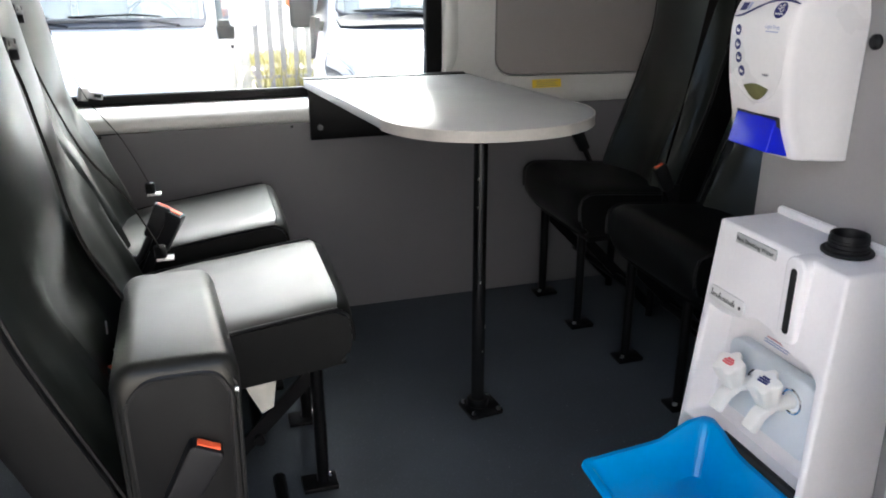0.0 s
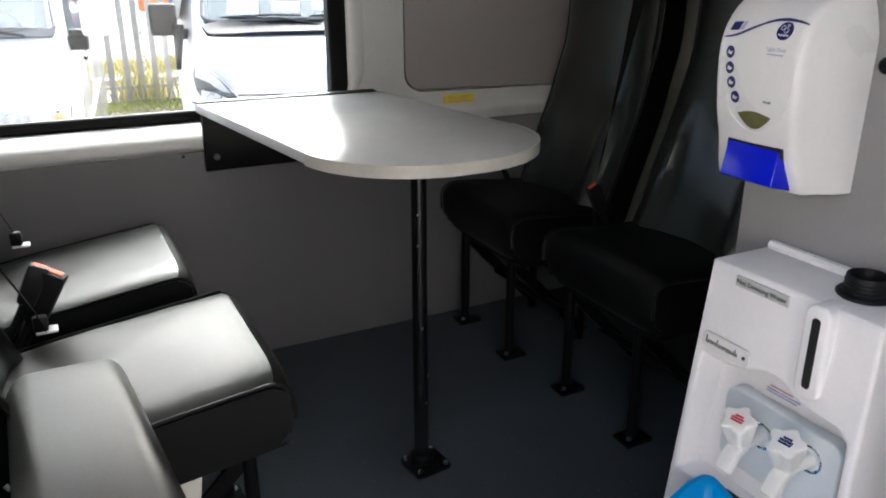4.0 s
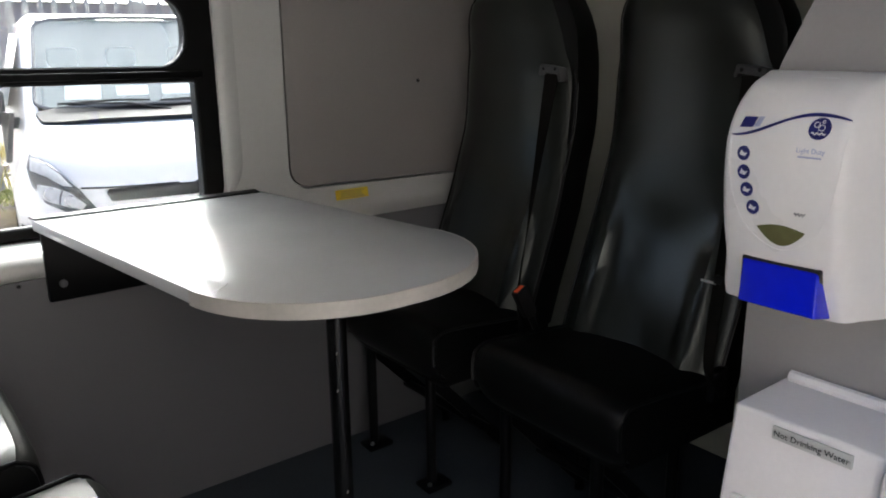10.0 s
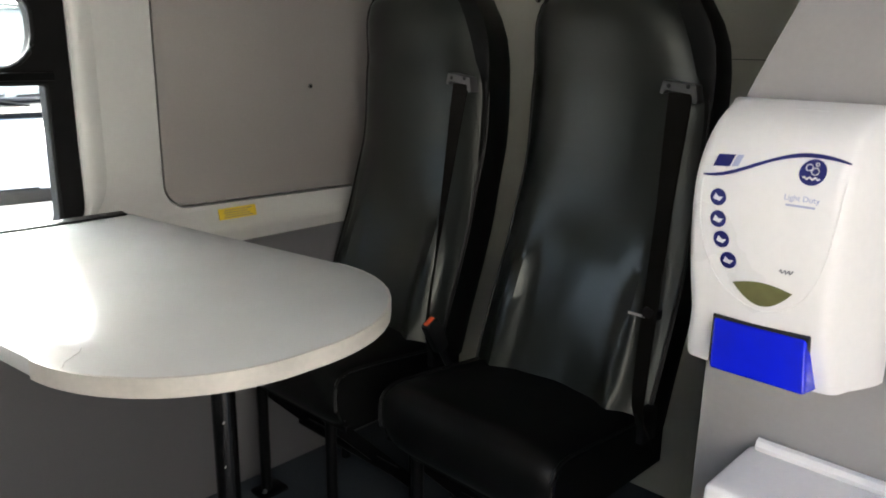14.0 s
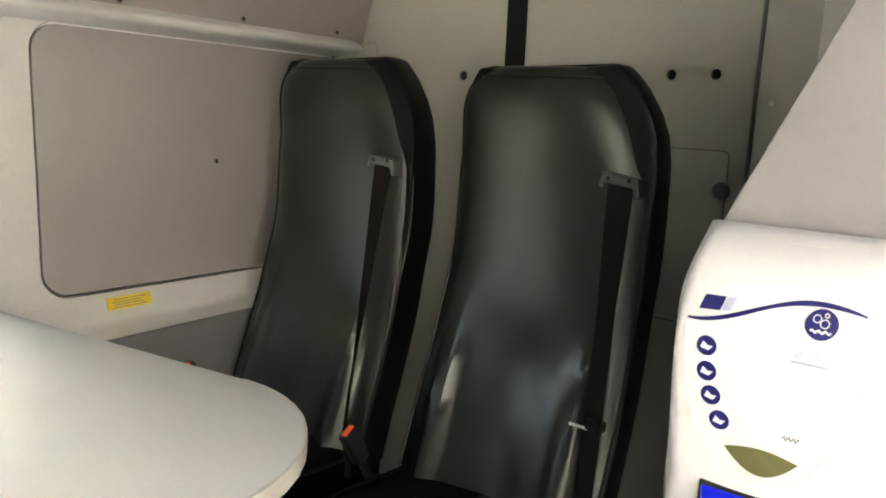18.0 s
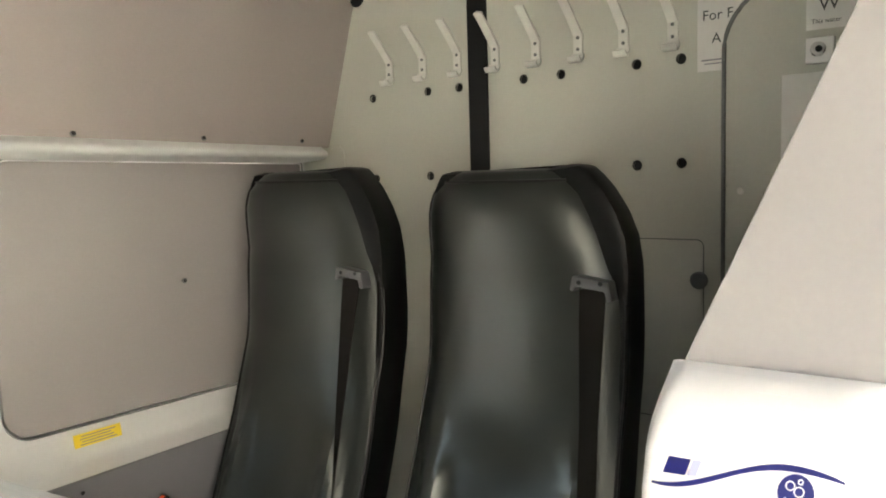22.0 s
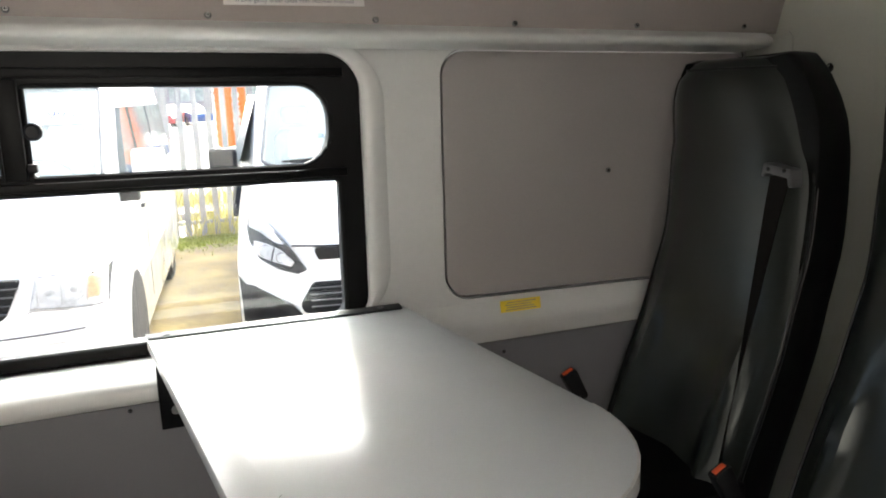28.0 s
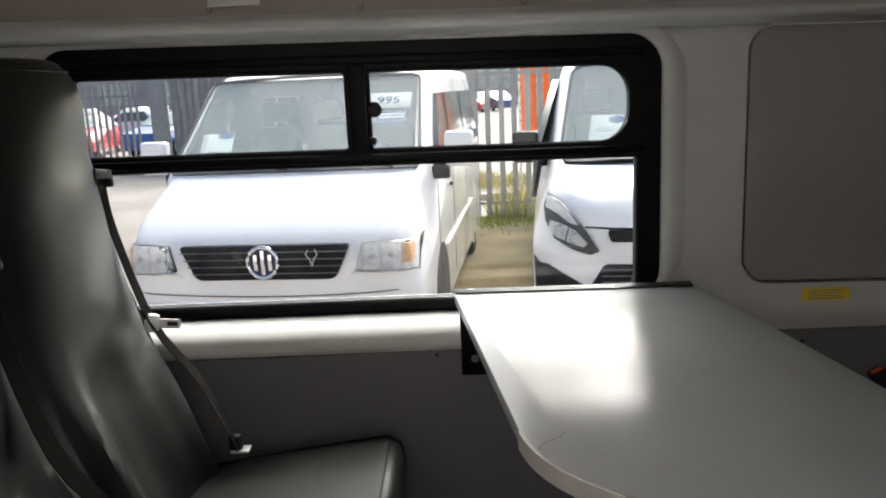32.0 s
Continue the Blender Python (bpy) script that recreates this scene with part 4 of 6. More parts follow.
def decal(name, outline, material, label="", off=0.0008):
    """A thin printed or moulded shape that lies on the dispenser's front."""
    b = bmesh.new()
    pts = []
    for (y0, z0), (y1, z1) in zip(outline, outline[1:] + outline[:1]):
        n = max(1, int(math.hypot(y1 - y0, z1 - z0) / 0.004))
        pts += [(y0 + (y1 - y0) * k / n, z0 + (z1 - z0) * k / n) for k in range(n)]
    cy, cz = sum(p[0] for p in outline) / len(outline), sum(p[1] for p in outline) / len(outline)
    rings = [[b.verts.new(on_front(cy + (y - cy) * k, cz + (z - cz) * k, off)) for y, z in pts] for k in (1.0, 0.72, 0.4, 0.12)]
    for r0, r1 in zip(rings, rings[1:]):
        for i in range(len(pts)):
            j = (i + 1) % len(pts)
            b.faces.new((r0[i], r0[j], r1[j], r1[i]))
    b.faces.new(rings[-1])
    return wpart(name, b, material, disp, label)


def circle(cy, cz, r, n=16):
    return [(cy + r * math.cos(2 * math.pi * i / n), cz + r * math.sin(2 * math.pi * i / n)) for i in range(n)]


wave = [(-1.262 - 0.127 * i / 20, 1.0035 + 0.0135 * (1 - math.cos(math.pi * min(1, i / 15))) - (0.0045 * ((i - 15) / 5) ** 2 if i > 15 else 0)) for i in range(21)]
b = bmesh.new()
loft([[on_front(y, z + w / 2, 0.0004), on_front(y, z - w / 2, 0.0004), on_front(y, z - w / 2, 0.0012), on_front(y, z + w / 2, 0.0012)] for (y, z), w in [(p, 0.0012 + 0.0035 * math.sin(math.pi * (i / 20)) ** 0.7 * (0.5 + 0.5 * abs(math.cos(math.pi * i / 20)))) for i, p in enumerate(wave)]], b)
wpart("printed_wave", b, M_INK, disp, "navy printed wave line")
decal("badge", [(-1.270, 1.012), (-1.287, 1.0135), (-1.290, 1.0245), (-1.273, 1.0235)], M_INK)
decal("badge_fade", [(-1.2885, 1.0138), (-1.295, 1.0145), (-1.298, 1.025), (-1.2915, 1.0245)], M_INKPALE)
for cy, cz in ((-1.281, 0.984), (-1.283, 0.963), (-1.288, 0.9435), (-1.2965, 0.924)):
    decal("pictogram", circle(cy, cz, 0.0083), M_INK, "round navy pictogram")
    decal("pictogram_mark", [(cy + 0.005, cz - 0.002), (cy - 0.002, cz - 0.0035), (cy - 0.0055, cz + 0.001), (cy - 0.001, cz + 0.0005), (cy + 0.003, cz + 0.0035)], M_WHITEPL, "", 0.0012)
decal("emblem", circle(-1.361, 1.0165, 0.0112, 24), M_INK, "round navy bubble emblem")
for cy, cz, r in ((-1.3575, 1.0205, 0.0027), (-1.363, 1.0175, 0.003), (-1.3635, 1.0235, 0.0014)):
    b = tube([on_front(y, z, 0.0012) for y, z in circle(cy, cz, r, 12)], 0.0005, 4, True)
    wpart("emblem_bubble", b, M_WHITEPL, disp)
b = tube([on_front(-1.354 - 0.014 * i / 12, 1.0115 + 0.001 * math.sin(i * 1.6), 0.0012) for i in range(13)], 0.0009, 4)
wpart("emblem_wave", b, M_WHITEPL, disp)
m = Matrix.Translation(on_front(-1.357, 0.993, 0.0012)) @ FACE_MX
wwriting("Light Duty", 0.0072, m, M_INKPALE, disp)
wpart("small_print", box(*[on_front(-1.357, 0.9865)[0] + d for d in (-0.0008, 0.0002)], -1.369, -1.344, 0.9855, 0.9872), M_INKPALE, disp)
b = tube([on_front(-1.345 - 0.012 * i / 10, 0.9235 + 0.0022 * math.sin(i * 2.1), 0.0008) for i in range(11)], 0.0006, 4)
wpart("small_mark", b, M_INKGREY, disp)
leaf = [(-1.302 - 0.056 * i / 12, 0.903 + 0.0055 * math.sin(math.pi * i / 12)) for i in range(13)] + [(-1.358 + 0.056 * i / 12, 0.903 - 0.019 * math.sin(math.pi * i / 12) ** 0.9) for i in range(1, 12)]
decal("sight_window", leaf, M_SIGHT, "olive soap level window", 0.001)
seam = [(-1.262, 1.0), (-1.264, 0.96), (-1.273, 0.925), (-1.293, 0.895), (-1.328, 0.8785), (-1.362, 0.893), (-1.379, 0.925), (-1.387, 0.97), (-1.390, 1.012)]
wpart("cover_seam", tube([on_front(p.x, p.y, 0.0002) for p in smooth_path([(y, z, 0) for y, z in seam], 5)], 0.0007, 5), M_WHITEPL, disp)
lev = bmesh.new()
loft([[(-0.9525, y0, 0.8605), (-0.970, y0 + d, 0.814), (-0.908, y0 + d * 0.6, 0.799), (-0.905, y0, 0.85)] for y0, d in ((-1.284, -0.008), (-1.374, -0.010))], lev)
bmesh.ops.recalc_face_normals(lev, faces=lev.faces)
bmesh.ops.bevel(lev, geom=lev.edges[:], offset=0.003, segments=3, profile=0.5, affect="EDGES")
wpart("push_lever", lev, M_BLUE, disp, "bright blue push lever")
b = box(-0.9512, -0.92, -1.3757, -1.2828, 0.812, 0.8634, 0.001)
wpart("lever_slot", b, M_DARK, disp)
wpart("top_catch", box(-0.905, -0.895, -1.35, -1.32, 1.061, 1.0665, 0.001), M_WHITEPL, disp)
bolt = thing("panel_bolt", pose(PX, -1.441, 0.976), "black domed bolt cap on the partition", "bolt")
part("bolt_cap", disc("x", 0, 0, 0.011, -0.012, 0.0, 16, 0.004), M_PLASTIC, bolt)

# ---- hand wash unit ----
wash = thing("hand_wash_unit", pose(PX, -1.445, 0.2), "white plastic hand wash tank unit with two taps", "wash unit")
WY0, WY1, WT = -1.580, -1.306, 0.697


def wash_x(z):
    return -0.972 + 0.017 - 0.034 * (WT - z) / 0.5


def wash_wide(z):
    return 0.018 * (WT - z) / 0.5


# recessed tap bay: framed by a raised front with a wavy upper edge
bay_top = [(-1.322, 0.548), (-1.35, 0.545), (-1.38, 0.549), (-1.41, 0.558), (-1.435, 0.567), (-1.458, 0.566), (-1.48, 0.556), (-1.51, 0.548), (-1.545, 0.545), (-1.562, 0.53)]
bay = [(p.x, p.y) for p in smooth_path([(y, z, 0) for y, z in bay_top], 3)]
body = holed([(WY1, 0.2), (WY0, 0.2), (WY0, WT), (WY1, WT)], [bay + [(-1.566, 0.335), (-1.32, 0.335)]], "x", 0.0, 1.0)
for v in body.verts:
    z, f = v.co.z, v.co.x
    v.co.y += (1 if v.co.y > -1.44 else -1) * wash_wide(z)
    v.co.x = (wash_x(z) - 0.018) * (1 - f) + (PX - 0.001) * f
bmesh.ops.bevel(body, geom=[e for e in body.edges if e.calc_face_angle(0) > 0.6], offset=0.0055, segments=3, profile=0.5, affect="EDGES")
tank = wpart("tank", body, M_TANK, wash)
liner = bmesh.new()
loft([[(wash_x(z) + 0.036 + d, y, z) for y, z in ((-1.30, 0.31), (-1.585, 0.31), (-1.57, 0.585), (-1.312, 0.585))] for d in (0, 0.02)], liner)
wpart("bay_liner", liner, M_TANK, wash)
wpart("tap_plate", prism(rounded(rect(-1.552, -1.352, 0.375, 0.505), 0.02, 4), "x", wash_x(0.44) + 0.014, wash_x(0.44) + 0.038, 0.004, 3), M_TAPPL, wash, "pale blue-grey tap plate")
fx = lambda z: wash_x(z) - 0.018  # noqa: E731
lipb = tube([(PX - 0.008, WY1 - 0.01, WT + 0.006), (PX - 0.008, WY0 + 0.01, WT + 0.006)], 0.008, 8)
wpart("top_lip", lipb, M_TANK, wash)
b = prism(rounded(rect(-1.521, -1.482, 0.564, WT + 0.002), 0.016, 6), "x", fx(0.63) - 0.012, fx(0.63) + 0.03, 0.005, 3, None, True)
gz = wpart("gauge_frame", b, M_TANK, wash)
wpart("gauge_slot", prism(rounded(rect(-1.508, -1.4955, 0.58, 0.682), 0.0055, 4), "x", fx(0.63) - 0.0128, fx(0.63) - 0.004, 0.0008), M_DARK, gz, "dark level gauge slot")
cap = wpart("filler_cap", disc("z", -0.903, -1.503, 0.036, WT, WT + 0.007, 32, 0.002), M_PLASTIC, wash, "black ribbed filler neck")


def ring_at(r, z, n=32):
    return [(-0.903 + r * math.cos(2 * math.pi * i / n), -1.503 + r * math.sin(2 * math.pi * i / n), z) for i in range(n)]


wpart("cap_neck", loft([ring_at(0.029, WT + 0.006), ring_at(0.029, WT + 0.011), ring_at(0.0265, WT + 0.012), ring_at(0.0265, WT + 0.0285), ring_at(0.0255, WT + 0.03), ring_at(0.024, WT + 0.03), ring_at(0.023, WT + 0.028), ring_at(0.023, WT + 0.008)]), M_PLASTIC, cap)
for dz in (0.017, 0.022):
    wpart("thread", tube(ring_at(0.0267, WT + dz), 0.0011, 5, True), M_PLASTIC, cap)
lab = wpart("water_label", box(fx(0.6815) - 0.0055, fx(0.6815) - 0.0025, -1.449, -1.359, 0.6735, 0.6895, 0.0004), M_LABEL, wash, "silver label")
wwriting("Not Drinking Water", 0.0102, pose(fx(0.6815) - 0.0068, -1.404, 0.6815) @ FACE_MX, M_INKBLACK, lab)
nm = wpart("name_plate", prism(rounded(rect(-1.408, -1.318, 0.561, 0.588), 0.009, 4), "x", fx(0.575) - 0.0065, fx(0.575) - 0.002, 0.0012), M_WHITEPL, wash, "white oval name plate")
b = bmesh.new()
for k, h in enumerate((0.012, 0.0065, 0.006, 0.011, 0.0055, 0.006, 0.006, 0.0055, 0.011)):
    y0, lean = -1.3255 - 0.0068 * k, 0.18
    for dy in (0.0, -0.0036):
        hh = h if dy == 0.0 else 0.006
        loft([[(fx(0.575) - x, y0 + dy - w - lean * z, 0.5705 + z) for w, z in ((0, 0), (0.0014, 0), (0.0014, hh), (0, hh))] for x in (0.0062, 0.0073)], b)
wpart("script_lettering", b, M_INKBLACK, nm)
wpart("printed_dot", disc("x", -1.398, 0.5745, 0.0028, fx(0.575) - 0.0075, fx(0.575) - 0.006, 10), M_INKBLACK, nm)
rx = wash_x(0.52) + 0.0335
wpart("rating_line", box(rx, rx + 0.002, -1.447, -1.408, 0.5215, 0.523), M_INKROSE, wash, "small red printed line")
for z, y0 in ((0.5165, -1.460), (0.512, -1.455)):
    wpart("rating_line", box(rx, rx + 0.002, y0, -1.402, z, z + 0.0012), M_INKPALE, wash)
for y, z, ink in ((-1.426, 0.480, M_INKRED), (-1.506, 0.490, M_INK)):
    tx = wash_x(z) + 0.002
    tap = wpart("tap", tube([(tx + 0.03, y, z - 0.028), (tx - 0.036, y, z - 0.026)], 0.0115, 14), M_TAP, wash, "white plastic tap")
    head = []
    for h, r, star in ((-0.028, 0.012, 0.0), (-0.022, 0.0165, 0.06), (0.0, 0.020, 0.13), (0.018, 0.0230, 0.16), (0.0235, 0.0222, 0.16), (0.0255, 0.0190, 0.12)):
        head.append([Vector((r * (1 + star * math.cos(5 * a)) * math.cos(a), r * (1 + star * math.cos(5 * a)) * math.sin(a), h)) for a in [2 * math.pi * j / 40 for j in range(40)]])
    b = loft([[tuple(v) for v in ring] for ring in head])
    hm = pose(tx - 0.042, y, z - 0.001, 4, -24, 12)
    b.transform(hm)
    hd = wpart("tap_head", b, M_TAP, tap)
    b = bmesh.new()
    for off, half in ((-0.0062, 0.0062), (-0.0016, 0.0092), (0.003, 0.0088)):
        box(-half, half, off, off + 0.0034, 0.0252, 0.0262, 0.0004, bm=b)
    b.transform(hm @ pose(0, 0, 0, 0, 0, 90))
    wpart("tap_mark", b, ink, hd)
    sp = tube([(tx - 0.030, y, z - 0.026), (tx - 0.05, y - 0.001, z - 0.038), (tx - 0.066, y - 0.002, z - 0.062)], 0, flat=(0.024, 0.015, (0, 1, 0)))
    bmesh.ops.bevel(sp, geom=sp.edges[:], offset=0.003, segments=2, profile=0.5, affect="EDGES")
    wpart("spout", sp, M_TAP, tap)
    wpart("tap_collar", tube([(tx + 0.010, y + 0.019 * math.cos(a), z - 0.028 + 0.019 * math.sin(a)) for a in [2 * math.pi * j / 24 for j in range(24)]], 0.0028, 8, True), M_CHROME, tap, "thin chrome collar ring")

# blue drip tray hung on the unit
tray = thing("drip_tray", pose(-1.12, -1.45, 0.28), "bright blue plastic drip basin hung below the taps", "basin")
RIM = [(-0.998, -1.368), (-1.255, -1.392), (-1.265, -1.60), (-0.998, -1.59)]


def tray_ring(z, k):
    pts = rounded([(x + (-k if x > -1.1 else k), y + (-k if y > -1.45 else k)) for x, y in RIM], 0.016, 5)
    long = []
    for (x0, y0), (x1, y1) in zip(pts, pts[1:] + pts[:1]):
        n = 8
        long += [(x0 + (x1 - x0) * t / n, y0 + (y1 - y0) * t / n) for t in range(n)]
    return [(x, y, z + (0.024 * ease(-1.11, -1.035, x) * ease(-1.47, -1.385, y) * ease(0.30, 0.335, z))) for x, y in long]


b = loft([tray_ring(0.336, 0.0), tray_ring(0.342, 0.001), tray_ring(0.343, 0.010), tray_ring(0.338, 0.016), tray_ring(0.322, 0.026), tray_ring(0.284, 0.045), tray_ring(0.276, 0.062)], None, False)
b.verts.ensure_lookup_table()
per = len(tray_ring(0.3, 0.0))
b.faces.new(b.verts[-per:])
b2 = loft([tray_ring(0.336, 0.0), tray_ring(0.332, 0.008), tray_ring(0.317, 0.023), tray_ring(0.279, 0.041), tray_ring(0.270, 0.058)], None, False)
b2.verts.ensure_lookup_table()
b2.faces.new(b2.verts[-per:])
wpart("basin", merge(b, b2), M_TRAY, tray)
# A near-black strip paints in the shade of the gap behind the basin.
wpart("rear_hook", box(-0.997, -0.985, -1.585, -1.40, 0.30, 0.352, 0.003), M_DARK, tray, "near-black strip for the shaded gap behind the basin")

for carried, by in ((disp, (0.033, 0.0135, -0.022)), (bolt, (0.035, 0.0135, -0.022)), (wash, (0.036, 0.018, -0.032)), (tray, (0.041, 0.02, -0.035))):
    carried.matrix_basis = Matrix.Translation(by) @ carried.matrix_basis

# ---- bulkhead fittings ----
def make_hook(y, z):
    ob = thing("coat_hook", pose(-0.0, y, z), "white metal coat hook on the bulkhead", "coat hook", "coat hooks")
    part("hook_plate", prism(rounded(rect(-0.0105, 0.0105, -0.024, 0.03), 0.003, 3), "x", -0.0045, -0.0002, 0.0008), M_HOOK, ob)
    arm = [(-0.004, 0, 0.022), (-0.010, 0.001, 0.032), (-0.022, 0.003, 0.048), (-0.041, 0.0055, 0.071), (-0.055, 0.008, 0.088)]
    part("upper_arm", tube(smooth_path(arm, 4), 0, flat=(0.019, 0.0055, (0, 1, 0))), M_HOOK, ob)
    part("arm_tip", tube(smooth_path([(-0.053, -0.0015, 0.0875), (-0.0555, 0.008, 0.0895), (-0.054, 0.0175, 0.0875)], 3), 0.0038, 8), M_HOOK, ob)
    low_arm = [(-0.004, 0, -0.016), (-0.008, 0, -0.026), (-0.015, 0, -0.031), (-0.022, 0, -0.029), (-0.025, 0, -0.022)]
    part("lower_arm", tube(smooth_path(low_arm, 4), 0, flat=(0.027, 0.0055, (0, 1, 0))), M_HOOK, ob)
    for dz in (-0.006, 0.017):
        part("hook_screw", disc("x", 0, dz, 0.0036, -0.0056, -0.0042, 10), M_GREYPL, ob)
    return ob


hook = make_hook(-0.229, 1.464)
for y in (-0.331, -0.431, -0.533, -0.635, -0.734, -0.832, -0.931):
    copy_thing(hook, pose(0, y, 1.465))

notice = thing("paper_notice", pose(-0.001, -1.03, 1.47), "pale paper notice stuck to the bulkhead", "notice")
wpart("sheet", box(-0.0016, -0.0006, -1.105, -0.977, 1.388, 1.60, 0.0002), M_PAPER, notice)
for txt, z, y in (("Plate", 1.532, -1.025), ("For F", 1.488, -1.014), ("A", 1.446, -1.012)):
    wwriting(txt, 0.026, pose(-0.0022, y, z) @ FACE_MX, M_INKBLACK, notice)
wpart("small_print", box(-0.0022, -0.0014, -1.045, -0.985, 1.407, 1.4095, bm=box(-0.0022, -0.0014, -1.045, -0.99, 1.4005, 1.4025)), M_INKGREY, notice)

locker = thing("locker_door", pose(-0.03, -1.3, 0.1), "pale grey locker door with rounded corner and dark edge seal", "locker")
DOORP = rounded([(-1.035, 0.08), (-1.76, 0.08), (-1.76, 1.525), (-1.035, 1.525)], [0.03, 0.03, 0.11, 0.11], 10)
wpart("door_board", prism(DOORP, "x", -0.034, -0.004, 0.002), M_BULK, locker)
wpart("edge_seal", tube([(-0.034, u, v) for u, v in DOORP], 0.004, 6, True), M_GREYPL, locker, "dark rubber edge seal")
wpart("button", disc("x", -1.066, 1.168, 0.0065, -0.038, -0.033, 14, 0.0015), M_HOOK, locker)
lock = wpart("lock_plate", box(-0.05, -0.034, -1.215, -1.172, 1.378, 1.42, 0.002), M_WHITEPL, locker)
wpart("lock_barrel", disc("x", -1.192, 1.4, 0.012, -0.056, -0.049, 16, 0.002), M_STEEL, lock)
wpart("lock_core", disc("x", -1.194, 1.4, 0.0055, -0.058, -0.055, 12), M_DARK, lock)
wpart("pocket", box(-0.048, -0.034, -1.32, -1.135, 1.14, 1.364, 0.002), M_PAPER, locker, "white card pocket")
sticker = wpart("sticker", box(-0.0358, -0.0343, -1.33, -1.17, 1.434, 1.49, 0.0002), M_PAPER, locker)
wwriting("W", 0.032, pose(-0.0365, -1.205, 1.474) @ FACE_MX, M_INKBLACK, sticker, "CENTER")
wwriting("This water", 0.0105, pose(-0.0365, -1.178, 1.447) @ FACE_MX, M_INKBLACK, sticker, "LEFT")

ylab = thing("yellow_label", pose(-0.62, SKIN - 0.01, 0.665), "small yellow warning label on the white ledge", "label")
b = box(-0.684, -0.58, SKIN - 0.0105, SKIN - 0.0085, 0.6725, 0.699)
bars = [box(-0.672 + 0.004 * (k % 2), -0.592 - 0.006 * (k % 3), SKIN - 0.0112, SKIN - 0.0103, 0.6765 + 0.0055 * k, 0.6782 + 0.0055 * k) for k in range(4)]
for x in (b, *bars):
    for v in x.verts:
        v.co.y += 0.2 * (v.co.z - 0.67)
wpart("sticker", b, M_YELLOW, ylab)
for x in bars:
    wpart("print_line", x, M_INKGREY, ylab)

sign = thing("emergency_sign", pose(-1.13, -0.03, 1.36), "grey strip sign on the upper lining above the window", "sign")
sm = pose(-1.135, -0.0265, 1.347, -16.9, 0, 0)
b = box(-0.128, 0.128, -0.0008, 0.0, -0.0085, 0.0085)
b.transform(sm)
wpart("sign_strip", b, M_PAPER, sign)
wwriting("In Emergency Break Glass With Hammer Provided", 0.0105, sm @ pose(0, -0.0012, 0) @ FACE_MY, M_INKGREY, sign)
sign2 = thing("small_sign", pose(-1.84, -0.03, 1.36), "small pale sign on the upper lining", "sign")
sm = pose(-1.845, -0.031, 1.36, -16.9, 0, 0)
b = box(-0.05, 0.05, -0.0008, 0.0, -0.024, 0.024)
b.transform(sm)
wpart("sign_board", b, M_PAPER, sign2)
for z, w in ((0.012, 0.03), (0.002, 0.034), (-0.009, 0.022)):
    b = box(-w, w, -0.0014, -0.0008, z - 0.002, z + 0.002)
    b.transform(sm)
    wpart("print_line", b, M_INKGREY, sign2)

# ---- the window ----
win = thing("window_1", pose(-1.646, 0.12, WIN[2]), "black framed van window with sliding upper panes", "window")
tagged(win, kind="structure")
GX0, GX1 = WIN[0] + 0.034, WIN[1] - 0.055
UP0, UP1, LO0, LO1 = 1.034, 1.197, 0.706, 1.006
outer_p = rounded(rect(WIN[0] + 0.001, WIN[1] - 0.001, WIN[2] + 0.005, WIN[3] - 0.001), 0.07, 8)
lower_p = rounded(rect(GX0, GX1 + 0.006, LO0, LO1), [0.012, 0.03, 0.012, 0.012], 5)
ul_p = rounded(rect(GX0, -1.658, UP0, UP1), [0.06, 0.012, 0.012, 0.06], 7)
ur_p = rounded(rect(-1.612, GX1 - 0.009, UP0, UP1), [0.008, 0.068, 0.068, 0.008], 8)
frame_ob = wpart("window_frame", holed(outer_p, [lower_p, ul_p, ur_p], "y", 0.088, 0.135), M_FRAME, win, "black window frame")
for poly, name in ((lower_p, "seal"), (ul_p, "seal"), (ur_p, "seal")):
    wpart(name, tube([(u, 0.09, v) for u, v in poly], 0.005, 6, True), M_RUBBER, frame_ob)
wpart("slide_rail", box(GX0 - 0.02, GX1 + 0.02, 0.076, 0.092, 1.011, 1.027, 0.003), M_FRAME, win)
wpart("slide_rail", box(GX0 - 0.02, GX1 + 0.02, 0.078, 0.092, 1.21, 1.228, 0.004), M_FRAME, win)
wpart("stile", box(-1.654, -1.617, 0.074, 0.09, 1.032, 1.208, 0.004), M_FRAME, win)
kn = wpart("knob", disc("y", -1.598, 1.1185, 0.0155, 0.05, 0.078, 20, 0.005), M_PLASTIC, win, "round black pull knob")
wpart("knob_stem", disc("y", -1.598, 1.1185, 0.008, 0.078, 0.1, 12), M_PLASTIC, kn)
wpart("latch", box(-1.617, -1.6, 0.076, 0.096, 1.046, 1.062, 0.003), M_PLASTIC, win)
for poly in (lower_p, ul_p, ur_p):
    pane = wpart("pane", prism(poly, "y", 0.108, 0.112), M_GLASS, win)
    pane.visible_shadow = False
taper(win)

# ---- the yard outside ----
G = GROUND
bm = bmesh.new()
bmesh.ops.create_grid(bm, x_segments=8, y_segments=8, size=400)
for v in bm.verts:
    v.co.z = G
structure(part("ground", bm, M_TARMAC), "pale worn yard surface", "ground")
bm = bmesh.new()
bmesh.ops.create_grid(bm, x_segments=90, y_segments=50, size=1)
for v in bm.verts:
    x, y = 3.6 + v.co.x * 7.4, 6.2 + v.co.y * 2.75
    v.co = Vector((x, y, G + 0.006 + (0.015 + 0.02 * noise.noise(Vector((x * 2.1, y * 2.3, 0)))) * (1 - abs(v.co.y) ** 3)))
